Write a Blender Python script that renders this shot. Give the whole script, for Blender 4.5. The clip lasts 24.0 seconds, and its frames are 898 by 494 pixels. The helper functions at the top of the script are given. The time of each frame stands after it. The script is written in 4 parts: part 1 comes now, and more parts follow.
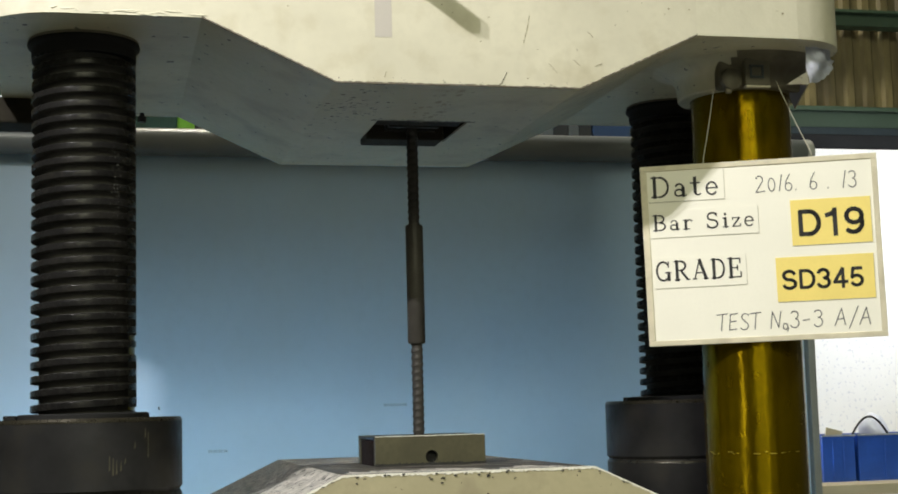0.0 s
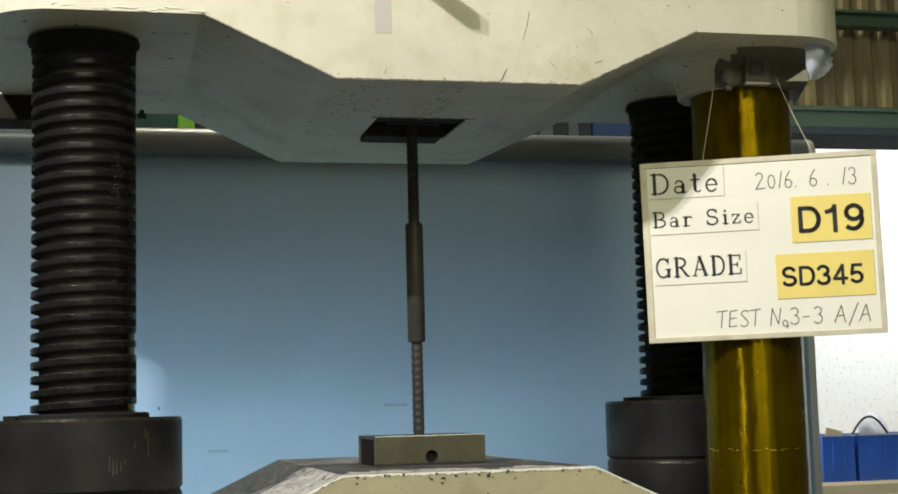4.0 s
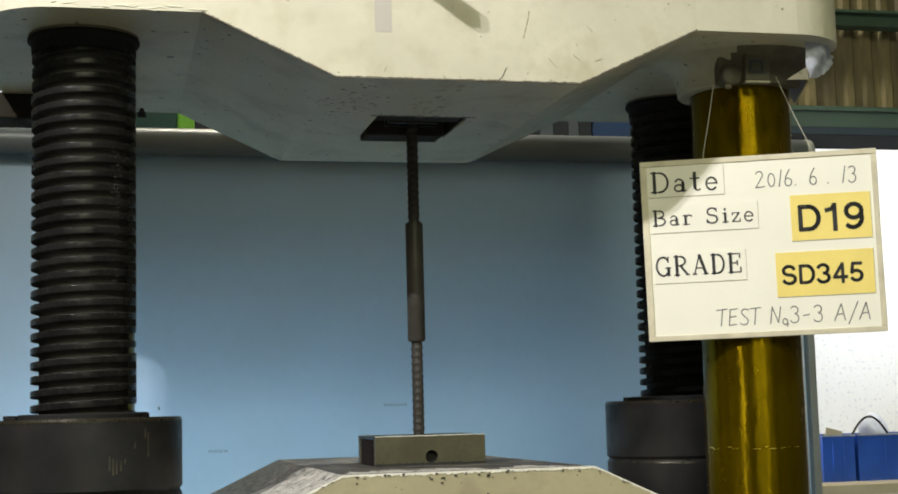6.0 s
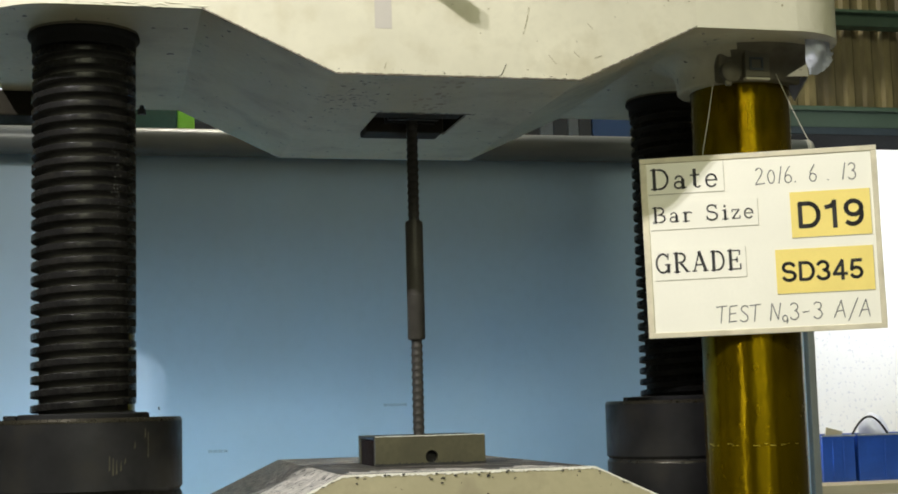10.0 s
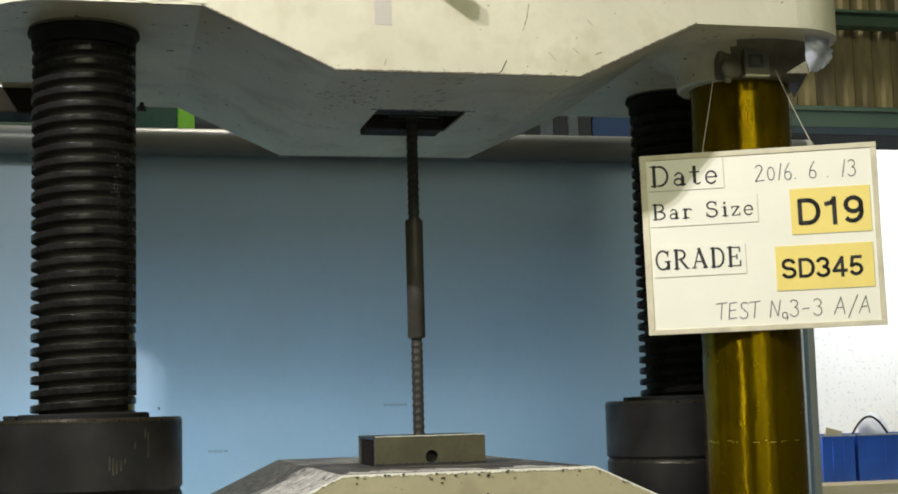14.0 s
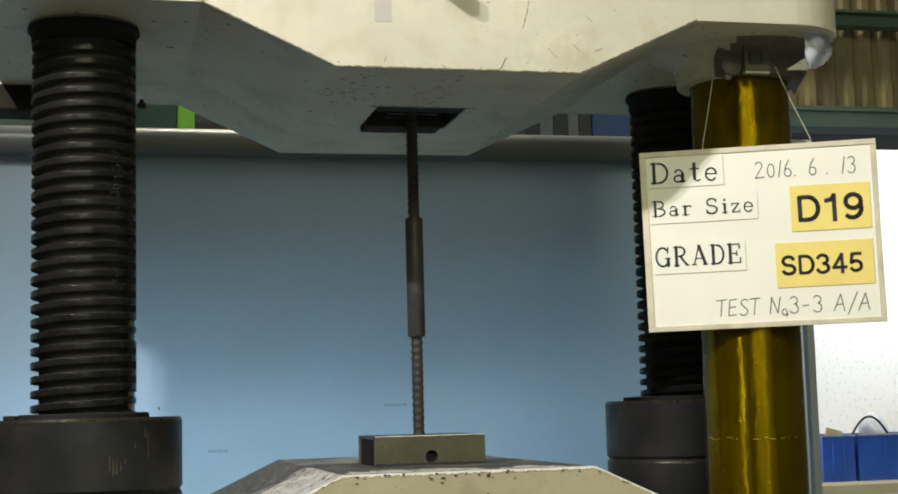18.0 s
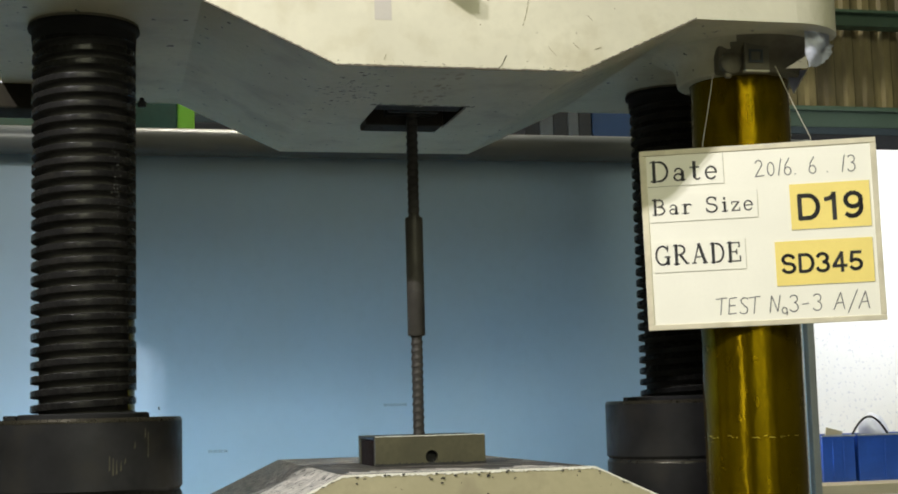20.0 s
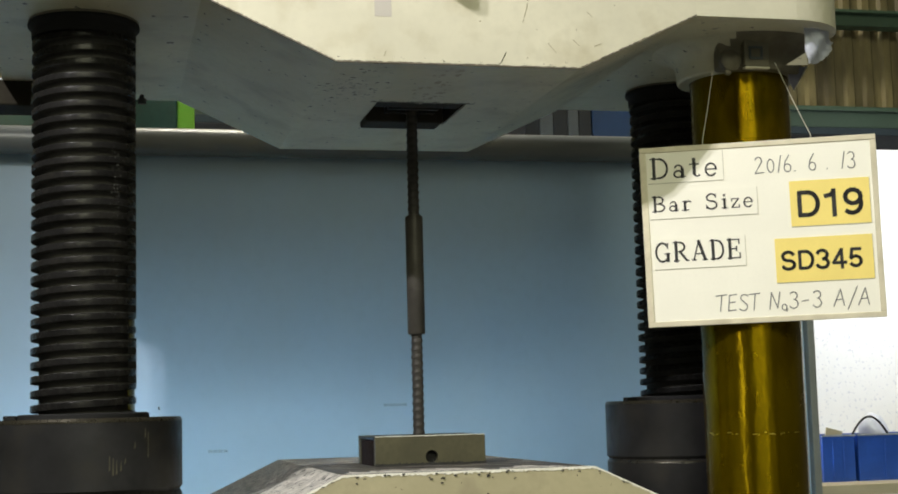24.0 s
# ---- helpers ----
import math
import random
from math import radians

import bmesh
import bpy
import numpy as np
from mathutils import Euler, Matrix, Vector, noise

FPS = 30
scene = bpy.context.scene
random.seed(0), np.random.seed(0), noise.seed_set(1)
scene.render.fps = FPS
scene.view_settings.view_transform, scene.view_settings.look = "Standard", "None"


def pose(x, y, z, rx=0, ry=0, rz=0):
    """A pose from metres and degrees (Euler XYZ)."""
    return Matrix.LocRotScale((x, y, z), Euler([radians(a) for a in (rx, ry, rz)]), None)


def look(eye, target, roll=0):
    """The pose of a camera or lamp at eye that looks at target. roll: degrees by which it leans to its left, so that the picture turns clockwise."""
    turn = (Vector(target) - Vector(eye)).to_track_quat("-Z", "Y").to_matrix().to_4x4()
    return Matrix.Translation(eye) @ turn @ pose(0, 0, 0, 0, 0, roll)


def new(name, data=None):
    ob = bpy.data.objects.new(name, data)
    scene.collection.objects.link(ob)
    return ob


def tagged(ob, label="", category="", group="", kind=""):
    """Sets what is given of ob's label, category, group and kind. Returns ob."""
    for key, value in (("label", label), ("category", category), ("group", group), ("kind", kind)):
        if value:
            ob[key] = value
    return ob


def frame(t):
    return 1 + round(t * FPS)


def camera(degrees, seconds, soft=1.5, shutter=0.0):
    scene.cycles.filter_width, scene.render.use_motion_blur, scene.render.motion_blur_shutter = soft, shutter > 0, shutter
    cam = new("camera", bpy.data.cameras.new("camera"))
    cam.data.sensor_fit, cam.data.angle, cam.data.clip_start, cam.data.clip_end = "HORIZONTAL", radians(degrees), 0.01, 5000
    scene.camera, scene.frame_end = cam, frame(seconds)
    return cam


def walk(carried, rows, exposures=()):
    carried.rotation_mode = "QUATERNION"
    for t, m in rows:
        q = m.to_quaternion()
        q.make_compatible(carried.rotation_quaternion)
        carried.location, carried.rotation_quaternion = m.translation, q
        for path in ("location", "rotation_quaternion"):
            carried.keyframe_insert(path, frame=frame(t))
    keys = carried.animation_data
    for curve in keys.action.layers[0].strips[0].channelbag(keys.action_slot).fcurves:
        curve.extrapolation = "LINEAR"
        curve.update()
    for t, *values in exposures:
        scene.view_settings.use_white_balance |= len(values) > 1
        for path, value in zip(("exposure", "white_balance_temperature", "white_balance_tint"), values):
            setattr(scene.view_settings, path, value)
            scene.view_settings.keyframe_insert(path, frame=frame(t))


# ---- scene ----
# Heights are given from the crosshead's underside at the start, LEVEL metres above the floor.
LEVEL = 1.70
RISE = 0.0318          # how far the crosshead rises in the whole clip

cam = camera(34.45, 24.0, 1.8)
EYE = Vector((-0.5229, -2.4563, LEVEL - 0.4853))
_yaw, _tilt = radians(-13.39), radians(6.3551)
AIM = EYE + Vector((-math.sin(_yaw) * math.cos(_tilt), math.cos(_yaw) * math.cos(_tilt), math.sin(_tilt)))
walk(cam, [(0.0, look(EYE, AIM, -1.5092)), (24.0, look(EYE, AIM, -1.5092))], [(0.0, 0.0), (24.0, 0.0)])

# ---- light: a twin work lamp up front, daylight from behind the camera, a rear ceiling lamp, and added fills ----
world = bpy.data.worlds.new("world")
scene.world = world
world.use_nodes = True
world.node_tree.nodes["Background"].inputs[0].default_value = (0.6, 0.75, 0.72, 1)
world.node_tree.nodes["Background"].inputs[1].default_value = 0.05


def lamp(name, kind, where, target, energy, colour, size=0.1, size_y=0.1):
    data = bpy.data.lights.new(name, kind)
    data.energy, data.color = energy, colour
    if kind == "AREA":
        data.shape, data.size, data.size_y = "RECTANGLE", size, size_y
    else:
        data.shadow_soft_size = size
    ob = new(name, data)
    ob.matrix_world = look(where, target)
    return ob


for _dx, _dz in ((-0.055, 0.03), (0.055, -0.03)):      # two bulbs side by side
    _spot = lamp("work_lamp", "SPOT", (-1.44 + _dx, -1.65, LEVEL + 1.345 + _dz), (0.35, -0.1, LEVEL - 0.2), 146, (1.0, 0.965, 0.975), 0.015)
    _spot.data.spot_size, _spot.data.spot_blend = radians(67), 0.7
lamp("daylight", "AREA", (0.62, -7.5, 2.45), (0.3, 0.0, 1.6), 9, (1.0, 1.0, 0.68), 0.45, 1.6)
# Wide fill high in front, added for the general front light; no such window stands there.
lamp("high_front_fill", "AREA", (-0.3, -7.6, 5.3), (0.1, 0.8, 1.3), 292, (1.0, 1.0, 0.70), 4.2, 2.2)
# Low unseen fill, added to lift the shadows from the front.
lamp("low_front_fill", "AREA", (0.0, -7.7, 1.3), (0.1, 0.8, 1.4), 17, (1.0, 1.0, 0.90), 6.0, 2.4)
# Hidden lamp added behind the sheet to make its lower part glow.
lamp("sheet_backlight", "AREA", (-0.7, 2.0, 0.45), (-0.65, 0.8, 0.85), 132, (0.995, 0.99, 0.99), 2.2, 0.8)
# Fill out of view, added to brighten the white wall board.
_board_fill = lamp("white_board_fill", "AREA", (2.75, 1.95, LEVEL + 0.34), (2.25, 2.6, LEVEL - 0.1), 6.5, (0.93, 0.96, 1.0), 0.9, 0.25)
_board_fill.data.spread = radians(115)
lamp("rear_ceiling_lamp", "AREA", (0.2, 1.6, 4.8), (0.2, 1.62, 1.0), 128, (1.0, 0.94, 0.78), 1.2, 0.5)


# ---- materials ----
def mat(name, colour, rough=0.5, metal=0.0, var=0.12, scale=6.0, bump=0.1, fine=120.0, stain=None, spot=None, coat=0.0, stretch=(1, 1, 1), spec=0.5):
    """A surface with two scales of variation. stain: (colour, scale, amount) of soft stains; spot: (colour, scale, threshold) of sharp marks."""
    m = bpy.data.materials.new(name)
    m.use_nodes = True
    nt = m.node_tree
    n, l = nt.nodes, nt.links
    bsdf = n["Principled BSDF"]
    co = n.new("ShaderNodeTexCoord")
    mp = n.new("ShaderNodeMapping")
    mp.inputs["Scale"].default_value = stretch
    l.new(co.outputs["Object"], mp.inputs["Vector"])

    def noise_tex(s, detail=4.0):
        t = n.new("ShaderNodeTexNoise")
        t.inputs["Scale"].default_value, t.inputs["Detail"].default_value = s, detail
        l.new(mp.outputs["Vector"], t.inputs["Vector"])
        return t

    def mix(a, b, fac):
        x = n.new("ShaderNodeMix")
        x.data_type = "RGBA"
        for socket, v in ((x.inputs[6], a), (x.inputs[7], b), (x.inputs[0], fac)):
            if hasattr(v, "links"):
                l.new(v, socket)
            else:
                socket.default_value = v
        return x.outputs[2]

    def ramp(src, lo, hi, top=1.0):
        x = n.new("ShaderNodeMapRange")
        x.inputs[1].default_value, x.inputs[2].default_value, x.inputs[4].default_value = lo, hi, top
        l.new(src, x.inputs[0])
        return x.outputs[0]

    big, small = noise_tex(scale), noise_tex(fine, 6.0)
    dark = tuple(c * (1 - var) for c in colour) + (1,)
    light = tuple(min(1, c * (1 + var)) for c in colour) + (1,)
    col = mix(dark, light, ramp(big.outputs[0], 0.3, 0.7))
    col = mix(col, dark, ramp(small.outputs[0], 0.45, 0.75, 0.5))
    if stain:
        col = mix(col, stain[0] + (1,), ramp(noise_tex(stain[1], 8.0).outputs[0], 0.52, 0.75, stain[2]))
    if spot:
        col = mix(col, spot[0] + (1,), ramp(noise_tex(spot[1], 3.0).outputs[0], spot[2], spot[2] + 0.02))
    l.new(col, bsdf.inputs["Base Color"])
    l.new(ramp(small.outputs[0], 0.2, 0.8), bsdf.inputs["Roughness"])
    rr = bsdf.inputs["Roughness"].links[0].from_node
    rr.inputs[3].default_value, rr.inputs[4].default_value = max(0.02, rough - 0.1), min(1, rough + 0.1)
    bsdf.inputs["Metallic"].default_value = metal
    bsdf.inputs["Specular IOR Level"].default_value = spec
    bsdf.inputs["Coat Weight"].default_value = coat
    b = n.new("ShaderNodeBump")
    b.inputs["Strength"].default_value, b.inputs["Distance"].default_value = bump, 0.002
    l.new(small.outputs[0], b.inputs["Height"])
    l.new(b.outputs[0], bsdf.inputs["Normal"])
    return m


CREAM = mat("cream_paint", (0.57, 0.545, 0.425), 0.45, 0, 0.09, 7, 0.18, 60, ((0.43, 0.39, 0.27), 17, 0.7), ((0.20, 0.17, 0.12), 46, 0.735))
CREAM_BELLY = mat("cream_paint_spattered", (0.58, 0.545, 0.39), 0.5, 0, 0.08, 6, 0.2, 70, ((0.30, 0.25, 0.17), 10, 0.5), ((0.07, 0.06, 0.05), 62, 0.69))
EDGE_GRIME = mat("edge_grime", (0.10, 0.085, 0.06), 0.6, 0, 0.3, 40, 0.2, 150)
JAW_GREY = mat("dark_grey_jaw_steel", (0.030, 0.026, 0.020), 0.7, 0.0, 0.2, 20, 0.2, 150, spec=0.12)
# Worn paint, also darkened for the weaker light low on the machine.
CREAM_WORN_DIM = mat("worn_cream_paint_dimmed", (0.43, 0.39, 0.245), 0.5, 0, 0.1, 7, 0.25, 80, ((0.22, 0.19, 0.13), 14, 0.6), ((0.05, 0.045, 0.04), 38, 0.70))
GRIMY = mat("grimy_bare_casting", (0.105, 0.098, 0.086), 0.6, 0.1, 0.6, 26, 0.6, 90, ((0.40, 0.375, 0.33), 26, 0.95), ((0.016, 0.016, 0.015), 34, 0.535), 0, (0.3, 1, 1))
OILED = mat("oiled_black_steel", (0.0105, 0.0102, 0.0098), 0.26, 0.0, 0.4, 14, 0.3, 120, ((0.019, 0.0175, 0.014), 30, 0.7), spec=0.13)
# Paler than the lands, to lift the shade inside the grooves.
GROOVE = mat("lifted_groove_steel", (0.060, 0.058, 0.054), 0.95, 0, 0.3, 14, 0.2, 150, spec=0.0)
BLACK = mat("black_rubber", (0.020, 0.020, 0.020), 0.6, 0, 0.25, 10, 0.1, 150, spec=0.07)
NUT = mat("blackened_steel", (0.0195, 0.0195, 0.0195), 0.38, 0.0, 0.4, 9, 0.2, 60, ((0.030, 0.028, 0.023), 15, 0.8), spec=0.2)
BAR = mat("mill_scale_steel", (0.058, 0.055, 0.050), 0.45, 0.3, 0.3, 60, 0.3, 400, ((0.075, 0.066, 0.055), 80, 0.3), spec=0.12)
SLEEVE = mat("grey_sleeve_steel", (0.052, 0.049, 0.043), 0.42, 0.15, 0.2, 30, 0.15, 300, spec=0.13)
GOLD = mat("oily_brass_chrome", (0.180, 0.121, 0.0012), 0.22, 0.80, 0.35, 9, 0.38, 70, ((0.060, 0.028, 0.0005), 12, 0.9), ((0.035, 0.015, 0.0005), 75, 0.72), 0.0, (1, 1, 0.4), 0.06)
# turned round and round, so its highlights stretch up and down
_bsdf = GOLD.node_tree.nodes["Principled BSDF"]
_bsdf.inputs["Anisotropic"].default_value, _bsdf.inputs["Anisotropic Rotation"].default_value = 1.0, 0.25
_tangent = GOLD.node_tree.nodes.new("ShaderNodeTangent")
_tangent.direction_type, _tangent.axis = "RADIAL", "Z"
GOLD.node_tree.links.new(_tangent.outputs[0], _bsdf.inputs["Tangent"])
JAW = mat("khaki_jaw_steel", (0.074, 0.069, 0.038), 0.5, 0.2, 0.2, 18, 0.15, 150)
RECESS_SHADE = mat("recess_shade_brown", (0.027, 0.0215, 0.020), 0.85, 0, 0.3, 25, 0.2, 120, spec=0.04)
DARK = mat("dark_recess", (0.02, 0.02, 0.018), 0.7, 0, 0.3, 20, 0.2, 120)
BLUE_SHEET = mat("blue_plastic_sheet", (0.462, 0.602, 0.718), 0.5, 0, 0.05, 1.5, 0.03, 40)
# the sheet is thin and milky: light from behind glows through it
_n, _l = BLUE_SHEET.node_tree.nodes, BLUE_SHEET.node_tree.links
_thin, _both = _n.new("ShaderNodeBsdfTranslucent"), _n.new("ShaderNodeMixShader")
_l.new(_n["Principled BSDF"].inputs["Base Color"].links[0].from_socket, _thin.inputs["Color"])
_both.inputs[0].default_value = 0.4
_l.new(_n["Principled BSDF"].outputs[0], _both.inputs[1])
_l.new(_thin.outputs[0], _both.inputs[2])
_l.new(_both.outputs[0], _n["Material Output"].inputs["Surface"])
TUBE = mat("grey_white_plastic_tube", (0.115, 0.128, 0.133), 0.35, 0, 0.05, 4, 0.0, 20)
PLATE_SHADE = mat("shaded_cream_plate", (0.14, 0.128, 0.085), 0.6, 0, 0.2, 12, 0.1, 80)
DULL_SQUARE = mat("faded_blue_mark", (0.06, 0.075, 0.075), 0.5, 0, 0.15, 12, 0.1, 80)
NUT_HIGHLIGHT = mat("nut_rim_highlight", (0.06, 0.054, 0.038), 0.30, 0.7, 0.3, 20, 0.15, 140)
CREAM_GREY = mat("right_end_cream", (0.595, 0.572, 0.445), 0.4, 0, 0.07, 7, 0.8, 38, ((0.46, 0.44, 0.36), 8, 0.4), ((0.16, 0.14, 0.10), 34, 0.745))
# Grease on the hole's rim; on other parts it also paints their shade.
GREASE_AND_SHADE = mat("cream_with_grease_and_shade", (0.15, 0.137, 0.092), 0.6, 0, 0.25, 12, 0.15, 80, ((0.040, 0.035, 0.022), 11, 0.9))
BROWN_BOSS = mat("dark_brown_casting", (0.028, 0.025, 0.018), 0.8, 0, 0.25, 12, 0.15, 80, spec=0.08)
# Cream darkened for the shade round the ram, with brown blotches.
CREAM_SHADE = mat("cream_paint_with_shade", (0.17, 0.152, 0.100), 0.6, 0, 0.2, 8, 0.2, 70, ((0.07, 0.055, 0.030), 10, 0.9))
GREY = mat("grey_painted_metal", (0.40, 0.41, 0.40), 0.5, 0, 0.1, 6, 0.08, 120)
POST_GREY = mat("blue_grey_painted_post", (0.27, 0.30, 0.325), 0.5, 0, 0.12, 9, 0.1, 90)
BINDER_GREY = mat("grey_binder_cloth", (0.15, 0.16, 0.17), 0.6, 0, 0.15, 9, 0.08, 120)
BOARD = mat("cream_board", (0.90, 0.88, 0.77), 0.45, 0, 0.03, 8, 0.03, 200)
BOARD_EDGE = mat("aged_beige_edging", (0.66, 0.61, 0.46), 0.5, 0, 0.12, 14, 0.05, 160, ((0.38, 0.33, 0.23), 22, 0.55))
PAPER = mat("white_paper", (0.89, 0.87, 0.76), 0.6, 0, 0.03, 10, 0.03, 300)
YELLOW = mat("yellow_card", (0.89, 0.72, 0.21), 0.5, 0, 0.05, 12, 0.03, 250)
INK = mat("black_ink", (0.02, 0.02, 0.022), 0.6, 0, 0.1, 20, 0.0, 200)
PENCIL = mat("grey_marker", (0.12, 0.12, 0.13), 0.6, 0, 0.2, 60, 0.0, 300)
SHADE_LINE = mat("label_shade_line", (0.42, 0.40, 0.33), 0.7, 0, 0.1, 20, 0.0, 200)
STRING = mat("pale_string", (0.55, 0.52, 0.42), 0.8, 0, 0.1, 60, 0.1, 400)
OLIVE = mat("olive_bar_paint", (0.22, 0.205, 0.09), 0.45, 0, 0.1, 12, 0.08, 120)
WRAP = mat("torn_white_wrap", (0.66, 0.69, 0.78), 0.35, 0, 0.12, 40, 0.2, 160)
FILM = mat("milky_plastic_film", (0.34, 0.35, 0.43), 0.35, 0, 0.1, 30, 0.15, 120)
WHITE_WALL = mat("white_textured_wall", (0.80, 0.81, 0.84), 0.7, 0, 0.03, 3, 0.5, 30, None, ((0.62, 0.64, 0.73), 75, 0.615))
WALL = mat("grey_plaster", (0.11, 0.115, 0.115), 0.8, 0, 0.08, 2, 0.1, 60)
CONCRETE = mat("concrete_floor", (0.15, 0.149, 0.142), 0.6, 0, 0.15, 2, 0.15, 50, ((0.20, 0.195, 0.18), 3, 0.5))
TAN = mat("tan_corrugated_sheet", (0.150, 0.122, 0.054), 0.55, 0, 0.5, 12, 0.1, 60, ((0.035, 0.026, 0.012), 9, 0.95), None, 0, (1, 1, 0.22))
GIRT = mat("green_painted_steel", (0.042, 0.076, 0.048), 0.5, 0, 0.12, 4, 0.08, 90)
DARK_GREEN = mat("dark_green_paint", (0.016, 0.065, 0.043), 0.4, 0, 0.15, 6, 0.05, 90)
LIME = mat("lime_green_plastic", (0.22, 0.50, 0.03), 0.45, 0, 0.06, 8, 0.03, 90)
NAVY = mat("navy_plastic", (0.03, 0.07, 0.18), 0.4, 0, 0.1, 8, 0.03, 90)
RIM_LIGHT = mat("crate_rim_highlight", (0.30, 0.34, 0.42), 0.5, 0, 0.2, 20, 0.1, 100)
BLUE_BOX = mat("blue_plastic_crate", (0.022, 0.090, 0.46), 0.4, 0, 0.2, 9, 0.05, 100)
DARK_TRIM = mat("dark_blue_grey_trim", (0.022, 0.032, 0.038), 0.7, 0, 0.15, 9, 0.1, 90, spec=0.15)
MATT_DARK = mat("matt_dark_grey", (0.016, 0.017, 0.019), 0.8, 0, 0.2, 6, 0.1, 90, spec=0.1)
CHARCOAL = mat("charcoal_cover", (0.03, 0.032, 0.04), 0.5, 0, 0.15, 9, 0.05, 100)
WOOD = mat("pale_bench_wood", (0.50, 0.44, 0.30), 0.55, 0, 0.12, 5, 0.08, 80, None, None, 0, (0.3, 3, 3))
WORN_LIT_EDGE = mat("bare_edge_with_light", (0.86, 0.84, 0.74), 0.5, 0, 0.12, 30, 0.2, 120)
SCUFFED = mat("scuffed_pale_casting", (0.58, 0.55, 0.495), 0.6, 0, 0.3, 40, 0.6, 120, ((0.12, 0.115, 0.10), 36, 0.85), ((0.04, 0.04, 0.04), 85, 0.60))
# its rear half is a mottled near-black, up to an uneven line
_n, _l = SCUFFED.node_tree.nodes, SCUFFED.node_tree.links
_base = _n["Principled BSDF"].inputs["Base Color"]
_front_colour = _base.links[0].from_socket
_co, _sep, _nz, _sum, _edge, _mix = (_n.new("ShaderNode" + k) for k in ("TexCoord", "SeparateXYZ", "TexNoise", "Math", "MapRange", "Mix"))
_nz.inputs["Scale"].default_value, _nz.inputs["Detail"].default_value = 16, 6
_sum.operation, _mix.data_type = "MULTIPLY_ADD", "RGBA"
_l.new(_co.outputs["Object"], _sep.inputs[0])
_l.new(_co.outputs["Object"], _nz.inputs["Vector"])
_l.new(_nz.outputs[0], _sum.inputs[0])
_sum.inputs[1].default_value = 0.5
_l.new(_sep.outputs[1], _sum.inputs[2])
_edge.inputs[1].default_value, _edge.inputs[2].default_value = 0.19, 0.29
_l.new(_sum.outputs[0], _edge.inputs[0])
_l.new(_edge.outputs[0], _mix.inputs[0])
_l.new(_front_colour, _mix.inputs[6])
_fine, _mottle, _near_black = (_n.new("ShaderNode" + k) for k in ("TexNoise", "MapRange", "Mix"))
_fine.inputs["Scale"].default_value, _fine.inputs["Detail"].default_value, _near_black.data_type = 95, 5, "RGBA"
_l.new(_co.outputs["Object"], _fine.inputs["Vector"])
_l.new(_fine.outputs[0], _mottle.inputs[0])
_mottle.inputs[1].default_value, _mottle.inputs[2].default_value = 0.42, 0.66
_near_black.inputs[6].default_value, _near_black.inputs[7].default_value = (0.024, 0.023, 0.020, 1), (0.17, 0.16, 0.14, 1)
_l.new(_mottle.outputs[0], _near_black.inputs[0])
_l.new(_near_black.outputs[2], _mix.inputs[7])
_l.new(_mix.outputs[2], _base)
SMEAR = mat("brown_smear", (0.45, 0.39, 0.265), 0.6, 0, 0.2, 30, 0.0, 100)
SCRATCHED = mat("faint_scratch", (0.30, 0.27, 0.18), 0.6, 0, 0.2, 30, 0.0, 100)
SCUFF = mat("pale_scuff", (0.055, 0.050, 0.032), 0.5, 0, 0.3, 60, 0.1, 200)
FLECK = mat("pale_fleck", (0.075, 0.075, 0.07), 0.5, 0, 0.2, 60, 0.1, 200)
SMUDGE = mat("faint_smudge", (0.18, 0.27, 0.36), 0.5, 0, 0.15, 90, 0.0, 100)
# a thin film of dirt that the glow of the sheet comes through
_n, _l = SMUDGE.node_tree.nodes, SMUDGE.node_tree.links
_clear, _both = _n.new("ShaderNodeBsdfTransparent"), _n.new("ShaderNodeMixShader")
_both.inputs[0].default_value = 0.90
_l.new(_n["Principled BSDF"].outputs[0], _both.inputs[1])
_l.new(_clear.outputs[0], _both.inputs[2])
_l.new(_both.outputs[0], _n["Material Output"].inputs["Surface"])


# ---- building helpers ----
def part(name, bm, material, parent=None, label="", smooth=None):
    """Links a bmesh as one mesh object, under a thing or a part if one is given. smooth: the angle up to which edges are smoothed."""
    bmesh.ops.recalc_face_normals(bm, faces=bm.faces[:])
    me = bpy.data.meshes.new(name)
    if smooth:
        for f in bm.faces:
            f.smooth = True
        for e in bm.edges:
            if len(e.link_faces) == 2 and e.calc_face_angle(0) > radians(smooth):
                e.smooth = False
    bm.to_mesh(me)
    bm.free()
    me.materials.append(material)
    ob = new(name, me)
    ob.parent = parent
    if label:
        tagged(ob, label)
    return ob


def empty(name, x, y, z, label, category, group="", kind="", rz=0):
    ob = new(name)
    ob.empty_display_size = 0.05
    ob.matrix_basis = pose(x, y, z, 0, 0, rz)
    return tagged(ob, label, category, group, kind)


